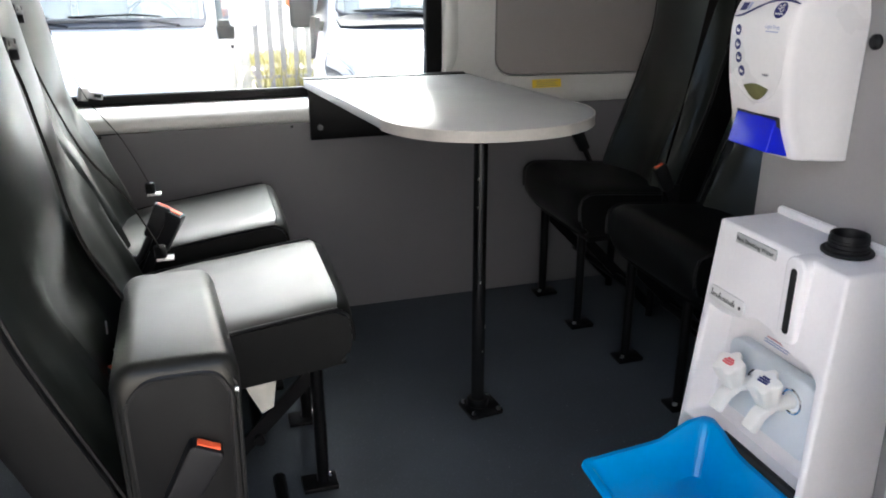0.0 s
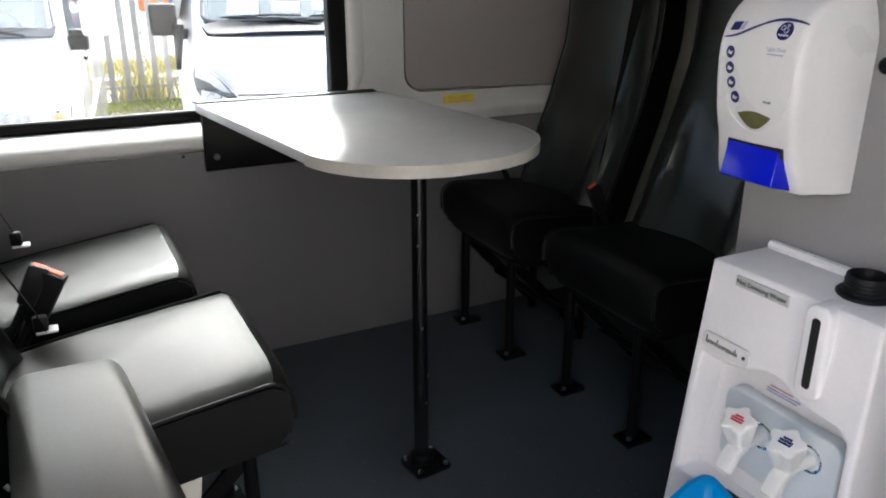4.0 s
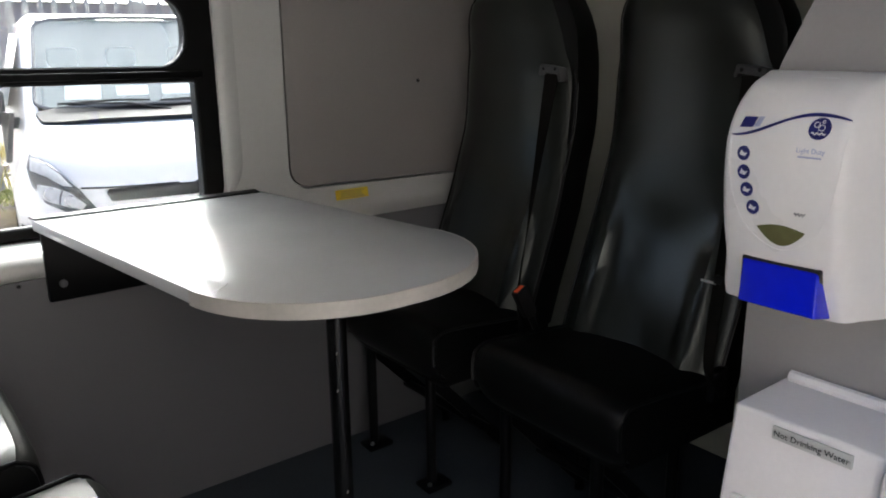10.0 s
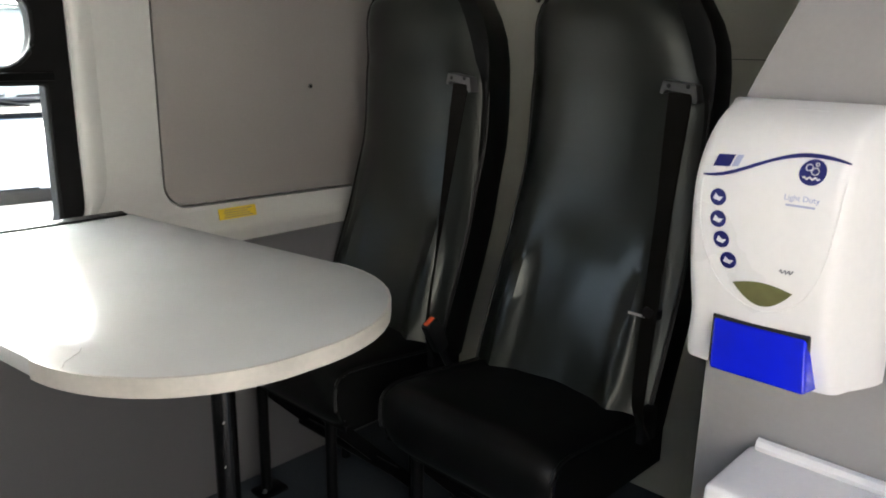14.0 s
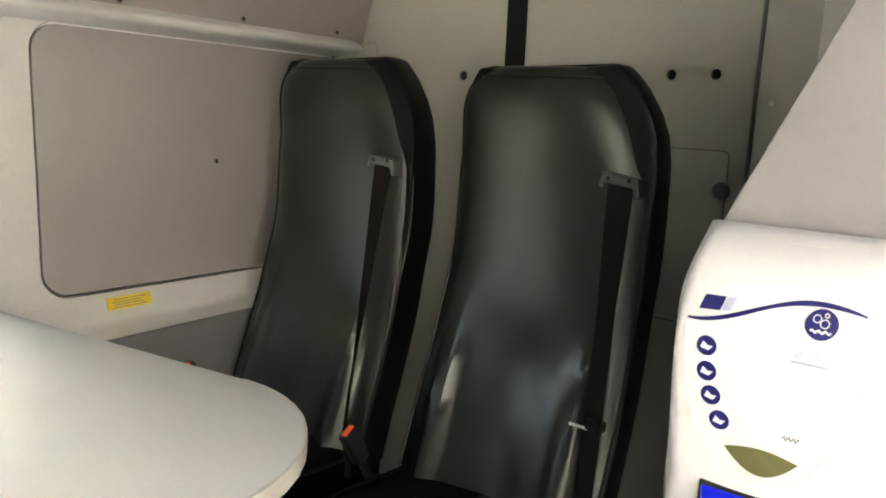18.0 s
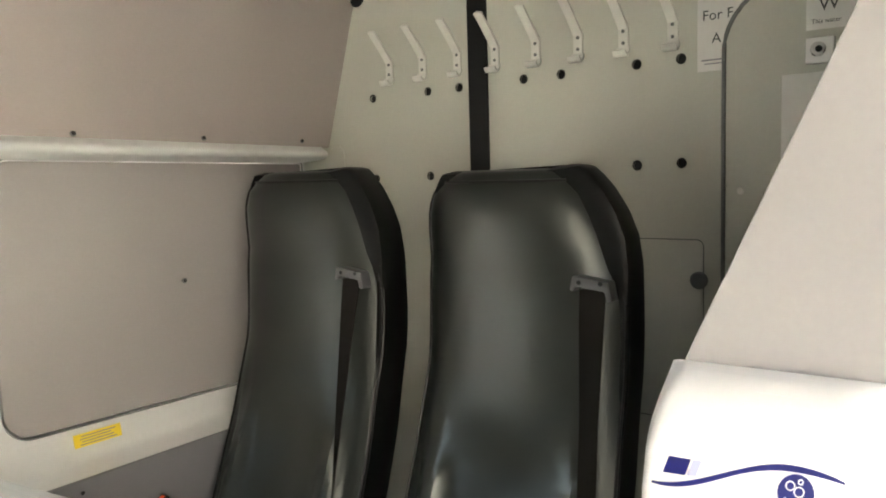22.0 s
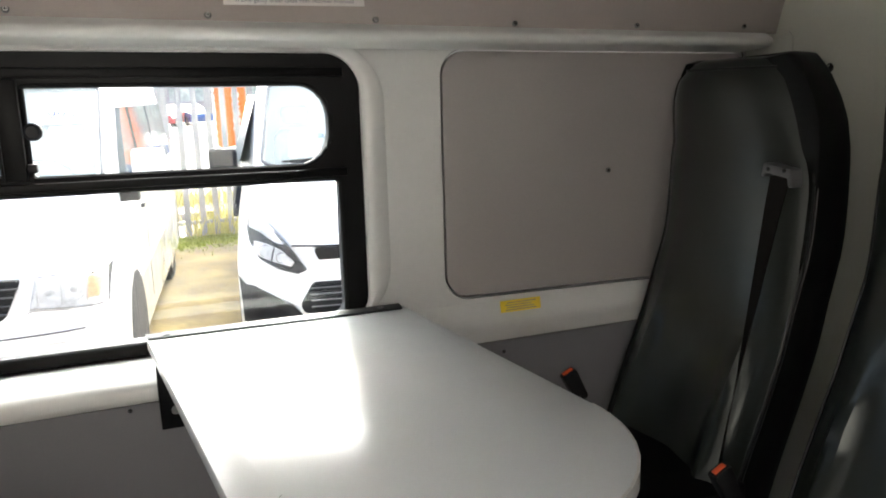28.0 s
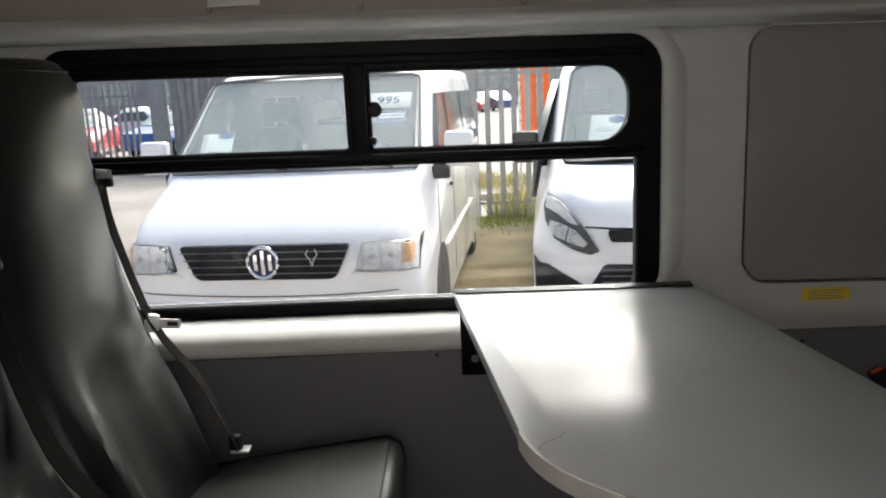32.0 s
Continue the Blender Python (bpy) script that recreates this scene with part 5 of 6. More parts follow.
structure(part("verge", bm, M_DIRT), "mossy brown earth verge before the fence", "ground")
rng = random.Random(4)


def tufts(name, count, place, high, material, label):
    """Grass or weeds nobody could count: narrow bent blades in one mesh."""
    verts, faces = [], []
    for k in range(count):
        x, y = place()
        h, a = rng.uniform(0.4, 1.0) * high, rng.uniform(0, 6.28)
        w, lx, ly = rng.uniform(0.004, 0.010), rng.gauss(0, 0.35) * h, rng.gauss(0, 0.35) * h
        i, c, d = len(verts), math.cos(a), math.sin(a)
        verts += [(x - w * c, y - w * d, G), (x + w * c, y + w * d, G), (x + lx * 0.4 + w * c, y + ly * 0.4 + w * d, G + 0.6 * h), (x + lx * 0.4 - w * c, y + ly * 0.4 - w * d, G + 0.6 * h), (x + lx, y + ly, G + h)]
        faces += [(i, i + 1, i + 2, i + 3), (i + 3, i + 2, i + 4)]
    me = bpy.data.meshes.new(name)
    me.from_pydata(verts, [], faces)
    me.materials.append(material)
    tagged(new(name, me), label, name.split("_")[-1], kind="stuff")


tufts("grass", 9000, lambda: (rng.uniform(-3.2, 1.2), 8.93 - abs(rng.gauss(0, 0.36))), 0.07, M_GRASS, "short yellow-green grass along the fence foot")
tufts("grass", 5000, lambda: (rng.uniform(-3.6, 8), 8.95 - abs(rng.gauss(0, 0.5))), 0.07, M_GRASS, "short yellow-green grass along the fence foot")
tufts("weeds", 420, lambda: (rng.gauss(-0.6, 0.2), rng.gauss(9.1, 0.12)), 0.5, M_WEED, "tall pale yellow weeds grown through the fence")
tufts("weeds", 4000, lambda: (rng.uniform(-4, 5), rng.gauss(12.6, 0.35)), 0.3, M_WEED, "pale yellow-green weeds on the bank beyond the fence")

fence = thing("palisade_fence", pose(-4, 8.95, G), "grey galvanised steel palisade fence", "fence")
pale = prism([(-0.036, 0.03), (0.036, 0.03), (0.036, 2.2), (0.012, 2.34), (0.0, 2.28), (-0.012, 2.34), (-0.036, 2.2)], "y", -0.004, 0.004)
p0 = part("pale", pale, M_GALV, fence)
p0.location = (0.0, -0.04, 0)
for k in range(1, 64):
    c = new("pale", p0.data)
    c.parent = fence
    c.matrix_basis = pose(0.178 * k + rng.gauss(0, 0.006), -0.04, rng.gauss(0, 0.008), 0, rng.gauss(0, 0.25), 0)
for z in (0.21, 1.95):
    part("rail", box(-0.2, 11.6, 0.0, 0.05, z - 0.02, z + 0.025), M_GALV, fence)
for k in range(5):
    part("post", box(0.05 + 2.75 * k, 0.15 + 2.75 * k, 0.02, 0.1, 0, 2.3), M_GALV, fence)
far_fence = thing("palisade_fence", pose(-9.6, 18.6, G), "grey steel palisade fence far across the yard", "fence")
q0 = part("pale", prism([(-0.036, 0.03), (0.036, 0.03), (0.036, 2.2), (0.0, 2.34), (-0.036, 2.2)], "y", -0.004, 0.004), M_GALV, far_fence)
q0.location = (0, -0.04, 0)
for k in range(1, 90):
    c = new("pale", q0.data)
    c.parent = far_fence
    c.matrix_basis = pose(-0.165 * k + rng.gauss(0, 0.006), -0.04, rng.gauss(0, 0.01), 0, rng.gauss(0, 0.25), 0)
for z in (0.3, 1.95):
    part("rail", box(-14.9, 0.2, 0.0, 0.05, z - 0.02, z + 0.025), M_GALV, far_fence)
gate = thing("gate_post", pose(-9.0, 18.5, G), "dark grey square steel gate post by the fence", "post")
part("shaft", box(-0.2, 0.2, -0.1, 0.1, 0, 3.4, 0.006), M_GALV, gate)
part("cap", box(-0.21, 0.21, -0.11, 0.11, 3.4, 3.44, 0.004), M_GALV, gate)
sheet = thing("corrugated_gate", pose(-8.75, 18.7, G), "grey corrugated steel gate panel", "gate")
for k in range(14):
    part("rib", prism([(0.19 * k, 0.0), (0.19 * k + 0.05, -0.04), (0.19 * k + 0.13, -0.04), (0.19 * k + 0.19, 0.0)], "z", 0.1, 3.3), M_GALV, sheet)
far_kerb = thing("kerb", pose(-9, 17.6, G), "pale concrete kerb before the far fence", "kerb")
for k in range(20):
    part("kerb_stone", box(-14 + 0.92 * k, -13.1 + 0.92 * k, 0, 0.16, 0, 0.14, 0.012), M_BRICK, far_kerb)
kerb = thing("kerb", pose(-1, 10.6, G), "pale concrete kerb beyond the fence", "kerb")
for k in range(12):
    part("kerb_stone", box(-3 + 0.92 * k, -2.1 + 0.92 * k, 0, 0.14, 0, 0.12, 0.012), M_BRICK, kerb)


def vehicle_body(sections, screen=None):
    """Loft along the length: each section is depth, z bottom, z top, half width below, half width above, corner radius. The flat top between two sections may stay open for a windscreen."""
    rings = []
    for d, zb, zt, wb, wt, r in sections:
        zm = zb + 0.55 * (zt - zb)
        shape = rounded([(-wb, zb), (wb, zb), (wb + 0.0, zm), (wt, zt), (-wt, zt), (-wb, zm)], [0.05, 0.05, 0.08, r, r, 0.08], 4)
        rings.append([(u, d, v) for u, v in shape])
    b = loft(rings)
    if screen is not None:
        d0, d1 = sections[screen][0] - 1e-4, sections[screen + 1][0] + 1e-4
        gap = [f for f in b.faces if all(d0 < v.co.y < d1 and v.co.z > 1.2 for v in f.verts) and min(v.co.x for v in f.verts) < -0.3 and max(v.co.x for v in f.verts) > 0.3]
        bmesh.ops.delete(b, geom=gap, context="FACES_ONLY")
    return b


def make_wheel(parent, x, y, r=0.33):
    tyre = part("wheel", tube([(x, y + (r - 0.06) * math.cos(a), r + (r - 0.06) * math.sin(a)) for a in [2 * math.pi * j / 24 for j in range(24)]], 0.075, 8, True), M_RUBBER, parent, "black tyre")
    part("rim", disc("x", y, r, r - 0.09, x - 0.06, x + 0.06, 24, 0.01), M_STEEL, tyre)


def mirror_arm(parent, x, y, z, s, material):
    m = part("door_mirror", box(min(x, x + s * 0.2), max(x, x + s * 0.2), y, y + 0.1, z, z + 0.24, 0.03, 3), material, parent)
    part("mirror_stalk", box(min(x - s * 0.08, x + s * 0.03), max(x - s * 0.08, x + s * 0.03), y + 0.03, y + 0.09, z - 0.03, z + 0.05, 0.01), M_PLASTIC, m)
    return m


def patch(name, quad, material, parent, label="", thick=0.012, bulge=0.0, radius=0.05):
    """A slightly bowed pane or trim over four corners (bottom left, bottom right, top right, top left)."""
    p = [Vector(q) for q in quad]
    nor = (p[1] - p[0]).cross(p[3] - p[0]).normalized()
    if nor.y > 0:
        nor = -nor
    uv = rounded([(0, 0), (1, 0), (1, 1), (0, 1)], radius, 5)
    b = bmesh.new()
    rings = []
    for off, s in ((-0.02, 1.0), (thick, 1.0)):
        ring = []
        for u, v in uv:
            q = (p[0] * (1 - u) + p[1] * u) * (1 - v) + (p[3] * (1 - u) + p[2] * u) * v
            ring.append(tuple(q + nor * (off + bulge * 4 * u * (1 - u))))
        rings.append(ring)
    loft(rings, b)
    return part(name, b, material, parent, label)


def screen_seal(quad, parent, label, bulge=0.03, radius=0.05):
    """The rubber seal that runs round a windscreen."""
    p = [Vector(q) for q in quad]
    nor = (p[1] - p[0]).cross(p[3] - p[0]).normalized()
    nor = -nor if nor.y > 0 else nor
    ring = []
    corners = rounded([(0, 0), (1, 0), (1, 1), (0, 1)], radius, 5)
    for (u0, v0), (u1, v1) in zip(corners, corners[1:] + corners[:1]):
        for k in range(6):
            u, v = u0 + (u1 - u0) * k / 6, v0 + (v1 - v0) * k / 6
            q = (p[0] * (1 - u) + p[1] * u) * (1 - v) + (p[3] * (1 - u) + p[2] * u) * v
            ring.append(q + nor * (0.004 + bulge * 4 * u * (1 - u)))
    return part("windscreen_seal", tube(ring, 0.013, 6, True), M_GREYPL, parent, label)


def cab(parent, y, z, half):
    """Dashboard, steering wheel and a row of seats behind a windscreen."""
    dash = part("dashboard", prism(rounded([(y - 0.10, z - 0.02), (y + 0.42, z - 0.03), (y + 0.46, z - 0.22), (y - 0.05, z - 0.3)], 0.03, 4), "x", -half, half), M_GREYPL, parent, "grey dashboard")
    a = pose(0.42, y + 0.5, z - 0.03, -62, 0, 0)
    w = tube([(0.19 * math.cos(k * math.pi / 14), 0.19 * math.sin(k * math.pi / 14), 0) for k in range(28)], 0.014, 8, True)
    w.transform(a)
    part("steering_wheel", w, M_PLASTIC, dash)
    for x in (-0.5, -0.05, 0.45):
        b = prism(rounded([(x - 0.21, z - 0.6), (x + 0.21, z - 0.6), (x + 0.19, z + 0.17), (x + 0.12, z + 0.24), (x - 0.12, z + 0.24), (x - 0.19, z + 0.17)], 0.05, 4), "y", y + 1.0, y + 1.12, 0.03, 3, None, True)
        seat = part("cab_seat", b, M_CABTRIM, parent, "dark cloth cab seat")
        part("headrest", prism(rounded(rect(x - 0.12, x + 0.12, z + 0.27, z + 0.43), 0.05, 5), "y", y + 1.03, y + 1.12, 0.025, 3, None, True), M_CABTRIM, seat)


def lamp_block(name, outline, front, proud, deep, material, parent, label=""):
    """A lamp unit whose face follows the nose of a vehicle: outline in x, z; front(x, z) gives the depth."""
    pts = []
    for (x0, z0), (x1, z1) in zip(outline, outline[1:] + outline[:1]):
        pts += [(x0 + (x1 - x0) * k / 5, z0 + (z1 - z0) * k / 5) for k in range(5)]
    b = bmesh.new()
    rings = [[(x, front(x, z) - proud + d, z) for x, z in pts] for d in (deep, 0.004)]
    cx, cz = sum(p[0] for p in pts) / len(pts), sum(p[1] for p in pts) / len(pts)
    for k in (0.97, 0.75, 0.5, 0.25):
        rings.append([(cx + (x - cx) * k, front(cx + (x - cx) * k, cz + (z - cz) * k) - proud, cz + (z - cz) * k) for x, z in pts])
    loft(rings, b)
    return part(name, b, material, parent, label)


def shrink(outline, k):
    cx, cz = sum(p[0] for p in outline) / len(outline), sum(p[1] for p in outline) / len(outline)
    return [(cx + (x - cx) * k, cz + (z - cz) * k) for x, z in outline]


def depth_of(secs):
    """How deep the nose of a lofted body lies at x, z."""
    def front(x, z):
        for k in range(90):
            d = 0.005 * k
            for a, b_ in zip(secs, secs[1:]):
                if d <= b_[0]:
                    f = (d - a[0]) / (b_[0] - a[0])
                    zb, zt, wb, wt = (a[i] + (b_[i] - a[i]) * f for i in (1, 2, 3, 4))
                    break
            zm = zb + 0.55 * (zt - zb)
            w = wb if z <= zm else wb + (wt - wb) * (z - zm) / (zt - zm)
            if zb <= z <= zt + 0.02 and abs(x) <= w + 0.01:
                return d
        return 0.45
    return front


def rub_strip(name, pts, front, r, material, parent, proud=0.004):
    """A thin line of trim or a shut line over a body."""
    return part(name, tube([(x, front(x, z) - proud, z) for x, z in pts], r, 5), material, parent)


# the parked van seen square through the window
van = thing("parked_van", pose(-2.595, 2.9, G, 0, 0, -6), "white panel van parked facing the window", "van")
secs = [(0.0, 0.36, 0.70, 0.72, 0.68, 0.08), (0.03, 0.27, 0.93, 0.84, 0.77, 0.06), (0.09, 0.22, 0.99, 0.91, 0.84, 0.07), (0.22, 0.2, 1.075, 0.94, 0.87, 0.09),
        (0.40, 0.2, 1.165, 0.95, 0.87, 0.10), (0.64, 0.2, 1.27, 0.952, 0.86, 0.09), (0.70, 0.2, 1.31, 0.952, 0.895, 0.08), (1.45, 0.2, 1.90, 0.952, 0.845, 0.09), (1.75, 0.2, 1.955, 0.952, 0.84, 0.10), (4.7, 0.2, 1.97, 0.952, 0.84, 0.10), (4.85, 0.3, 1.9, 0.93, 0.8, 0.1)]
nose_1 = depth_of(secs)
part("body", vehicle_body(secs, 6), M_VANW, van)
screen_seal([(-0.86, 0.71, 1.315), (0.86, 0.71, 1.315), (0.79, 1.445, 1.897), (-0.79, 1.445, 1.897)], van, "dark windscreen seal")
patch("windscreen", [(-0.86, 0.715, 1.32), (0.86, 0.715, 1.32), (0.79, 1.44, 1.893), (-0.79, 1.44, 1.893)], M_SCREENGL, van, "windscreen with pale sky glare put into its glass", 0.008, 0.032, 0.05).visible_shadow = False
cab(van, 0.86, 1.30, 0.85)
patch("scuttle", [(-0.84, 0.662, 1.284), (0.84, 0.662, 1.284), (0.865, 0.72, 1.332), (-0.865, 0.72, 1.332)], M_GREYPL, van, "weathered grey scuttle panel", 0.010, 0.03, 0.12)
grille = part("grille", prism(rounded([(-0.43, 0.715), (0.43, 0.715), (0.525, 0.925), (-0.525, 0.925)], [0.06, 0.06, 0.015, 0.015], 5), "y", -0.012, 0.1, 0.004), M_PLASTIC, van, "black slatted grille")
for k in range(4):
    w = 0.455 + 0.021 * k
    part("slat", box(-w, w, -0.026, -0.01, 0.752 + 0.043 * k, 0.758 + 0.043 * k, 0.002), M_GREYPL, grille)
for s in (-1, 1):
    part("cable_tie", tube([(0.30 + s * 0.02, -0.028, 0.90), (0.30 + s * 0.035, -0.03, 0.87), (0.30 + s * 0.012, -0.03, 0.84), (0.30, -0.028, 0.80)], 0.004, 5), M_LABEL, grille)
badge = part("badge", tube([(0.092 * math.cos(a), -0.03, 0.825 + 0.092 * math.sin(a)) for a in [2 * math.pi * j / 32 for j in range(32)]], 0.012, 8, True), M_CHROME, van, "round chrome badge ring")
part("badge_disc", disc("y", 0.0, 0.825, 0.094, -0.026, -0.01, 28), M_NAVY, badge, "dark blue badge disc")
for x, h in ((-0.045, 0.05), (0.0, 0.075), (0.045, 0.05)):
    part("badge_bar", box(x - 0.013, x + 0.013, -0.034, -0.026, 0.825 - h, 0.825 + h, 0.003), M_CHROME, badge)
for s in (-1, 1):
    face = [(s * x, z) for x, z in ((0.556, 0.770), (0.73, 0.762), (0.915, 0.752), (0.915, 0.925), (0.77, 0.938), (0.598, 0.926))]
    h = lamp_block("headlamp", face, nose_1, 0.018, 0.2, M_BEZEL, van, "clear headlamp in a thin dark surround")
    lamp_block("reflector", shrink(face, 0.965), nose_1, 0.024, 0.1, M_LAMPC, h, "bright faceted reflector")
    for x, z, r in ((0.655, 0.845, 0.060), (0.77, 0.855, 0.056)):
        d = nose_1(x, z)
        bowl = part("lamp_bowl", tube([(s * x + r * math.cos(a), d - 0.03, z + r * math.sin(a)) for a in [2 * math.pi * j / 24 for j in range(24)]], 0.0035, 6, True), M_LAMPC, h)
        part("bulb", disc("y", s * x, z, 0.016, d - 0.034, d, 12, 0.004), M_LABEL, bowl)
    am = [(s * x, z) for x, z in ((0.828, 0.80), (0.885, 0.80), (0.892, 0.908), (0.836, 0.915))]
    lamp_block("indicator", am, nose_1, 0.036, 0.05, M_AMBER, h, "amber indicator")
    for x in (0.60, 0.712, 0.826):
        part("lens_rib", tube([(s * x, nose_1(x, z) - 0.03, z) for z in (0.785, 0.85, 0.92)], 0.004, 5), M_LABEL, h)
    lamp_block("headlamp_lens", face, nose_1, 0.05, 0.02, M_LAMPG, h).visible_shadow = False
    rub_strip("bumper_join", [(s * x, z) for x, z in ((0.52, 0.735), (0.56, 0.755), (0.73, 0.748), (0.92, 0.738))], nose_1, 0.002, M_GREYPL, van)
    mm = mirror_arm(van, s * 1.0, 0.92, 1.265, s, M_VANW)
    part("mirror_foot", box(min(s * 0.9, s * 1.03), max(s * 0.9, s * 1.03), 0.93, 1.03, 1.18, 1.27, 0.015), M_PLASTIC, mm)
    for y0, y1, z1 in ((0.98, 1.78, 0.0), (1.9, 3.0, 0.0), (3.1, 4.5, 0.0)):
        b = bmesh.new()
        loft([[(x + s * o, y, z) for x, y, z in [(s * 0.948, y0, 1.25), (s * 0.948, y1, 1.25), (s * 0.882, y1, 1.76), (s * 0.882, y0 + (0.5 if y0 < 1 else 0.03), 1.76)]] for o in (-0.03, 0.012)], b)
        part("side_window", b, M_SIDEGL, van, "dark side window")
    for y in (0.86, 1.84, 3.05):
        part("shut_line", tube([(s * 0.955, y, z) for z in (0.35, 0.7, 1.1, 1.2)], 0.002, 5), M_GREYPL, van)
    part("door_handle", box(min(s * 0.95, s * 0.975), max(s * 0.95, s * 0.975), 1.6, 1.74, 1.05, 1.08, 0.006), M_PLASTIC, van)
    part("side_strip", box(min(s * 0.94, s * 0.966), max(s * 0.94, s * 0.966), 1.25, 3.6, 0.63, 0.67, 0.008), M_VANW, van)
    part("wheel_arch", disc("x", 0.95, 0.34, 0.39, s * 0.90, s * 0.954, 28), M_DARK, van, "black wheel arch opening")
    make_wheel(van, s * 0.87, 0.95)
    make_wheel(van, s * 0.87, 3.9)
rub_strip("bumper_line", [(x, 0.64 - 0.03 * (1 - (x / 0.8) ** 2)) for x in [-0.8 + 0.1 * k for k in range(17)]], nose_1, 0.004, M_GREYPL, van)
rub_strip("bumper_step", [(x, 0.59 - 0.03 * (1 - (x / 0.8) ** 2)) for x in [-0.8 + 0.1 * k for k in range(17)]], nose_1, 0.012, M_VANW, van)
part("lower_grille", prism(rounded(rect(-0.55, 0.55, 0.38, 0.50), 0.04, 4), "y", -0.012, 0.06, 0.003), M_PLASTIC, van)
for s in (-0.36, 0.36):
    arm = part("wiper", tube([(s + 0.33, 0.655, 1.30), (s + 0.1, 0.70, 1.335), (s - 0.38, 0.735, 1.352)], 0.010, 6), M_PLASTIC, van)
    part("wiper_blade", tube([(s - 0.40, 0.725, 1.36), (s, 0.735, 1.372), (s + 0.2, 0.72, 1.36)], 0.007, 5), M_RUBBER, arm)
card = part("price_card", box(-0.17, 0.17, -0.002, 0.002, -0.085, 0.085, 0.001), M_CARD, van, "pale price card behind the windscreen")
card.matrix_basis = pose(0.575, 1.225, 1.715, -51, 0, 0)
writing("995", 0.115, pose(0.005, -0.004, 0.0) @ FACE_MY, M_INK, card)
cb = part("card_banner", prism(rounded(rect(-0.1, 0.13, -0.075, 0.06), 0.05, 5), "y", -0.002, 0.002), M_BLUECAR, van, "blue printed banner behind the windscreen")
cb.matrix_basis = pose(0.60, 1.11, 1.605, -51, 0, 0)
for z in (0.018, -0.012):
    part("print_line", box(-0.07, 0.11, -0.004, -0.002, z - 0.008, z + 0.008), M_CARD, cb)
cd2 = part("sheet", box(-0.11, 0.11, -0.002, 0.002, -0.10, 0.085, 0.001), M_CARD, van, "white sheet inside the windscreen")
cd2.matrix_basis = pose(-0.615, 0.955, 1.475, -51, 0, 8)
part("sheet_mark", prism([(0.055 + 0.055 * math.cos(a), 0.06 + 0.035 * math.sin(a)) for a in [2 * math.pi * j / 20 for j in range(20)]], "y", -0.004, -0.002), M_BLUECAR, cd2, "blue oval mark")

# the second van, standing beside it
van2 = thing("parked_van", pose(-0.02, 3.1, G, 0, 0, -9), "white van with swept headlamps parked by the first van", "van")
secs = [(0.0, 0.36, 0.82, 0.45, 0.42, 0.08), (0.05, 0.3, 0.99, 0.66, 0.58, 0.1), (0.16, 0.24, 1.07, 0.84, 0.70, 0.12), (0.36, 0.2, 1.13, 0.97, 0.84, 0.14),
        (0.85, 0.2, 1.215, 0.99, 0.86, 0.12), (1.0, 0.2, 1.295, 0.99, 0.84, 0.1), (1.75, 0.2, 1.92, 0.99, 0.78, 0.12), (2.1, 0.2, 1.98, 0.99, 0.77, 0.12), (4.9, 0.2, 2.0, 0.99, 0.78, 0.12)]
nose_2 = depth_of(secs)
part("body", vehicle_body(secs, 5), M_VANW, van2)
screen_seal([(-0.785, 0.985, 1.295), (0.785, 0.985, 1.295), (0.70, 1.74, 1.915), (-0.70, 1.74, 1.915)], van2, "grey windscreen seal", 0.03, 0.1)
patch("windscreen", [(-0.785, 0.99, 1.30), (0.785, 0.99, 1.30), (0.70, 1.735, 1.91), (-0.70, 1.735, 1.91)], M_SCREENGL, van2, "windscreen with pale sky glare put into its glass", 0.008, 0.032, 0.1).visible_shadow = False
cab(van2, 1.12, 1.28, 0.8)
patch("scuttle", [(-0.74, 0.80, 1.205), (0.74, 0.80, 1.205), (0.80, 0.99, 1.295), (-0.80, 0.99, 1.295)], M_PLASTIC, van2, "black scuttle panel", 0.012, 0.04, 0.25)
part("grille", prism(rounded([(-0.46, 0.80), (0.46, 0.80), (0.49, 0.875), (-0.49, 0.875)], 0.02, 4), "y", -0.01, 0.2, 0.004), M_PLASTIC, van2, "narrow black upper grille")
g2 = part("lower_grille", prism(rounded([(-0.62, 0.46), (0.62, 0.46), (0.50, 0.66), (-0.50, 0.66)], 0.05, 5), "y", -0.012, 0.2, 0.004), M_PLASTIC, van2, "black lower grille")
for k in range(4):
    part("slat", box(-0.52, 0.52, -0.022, -0.008, 0.50 + 0.04 * k, 0.508 + 0.04 * k, 0.003), M_GREYPL, g2)
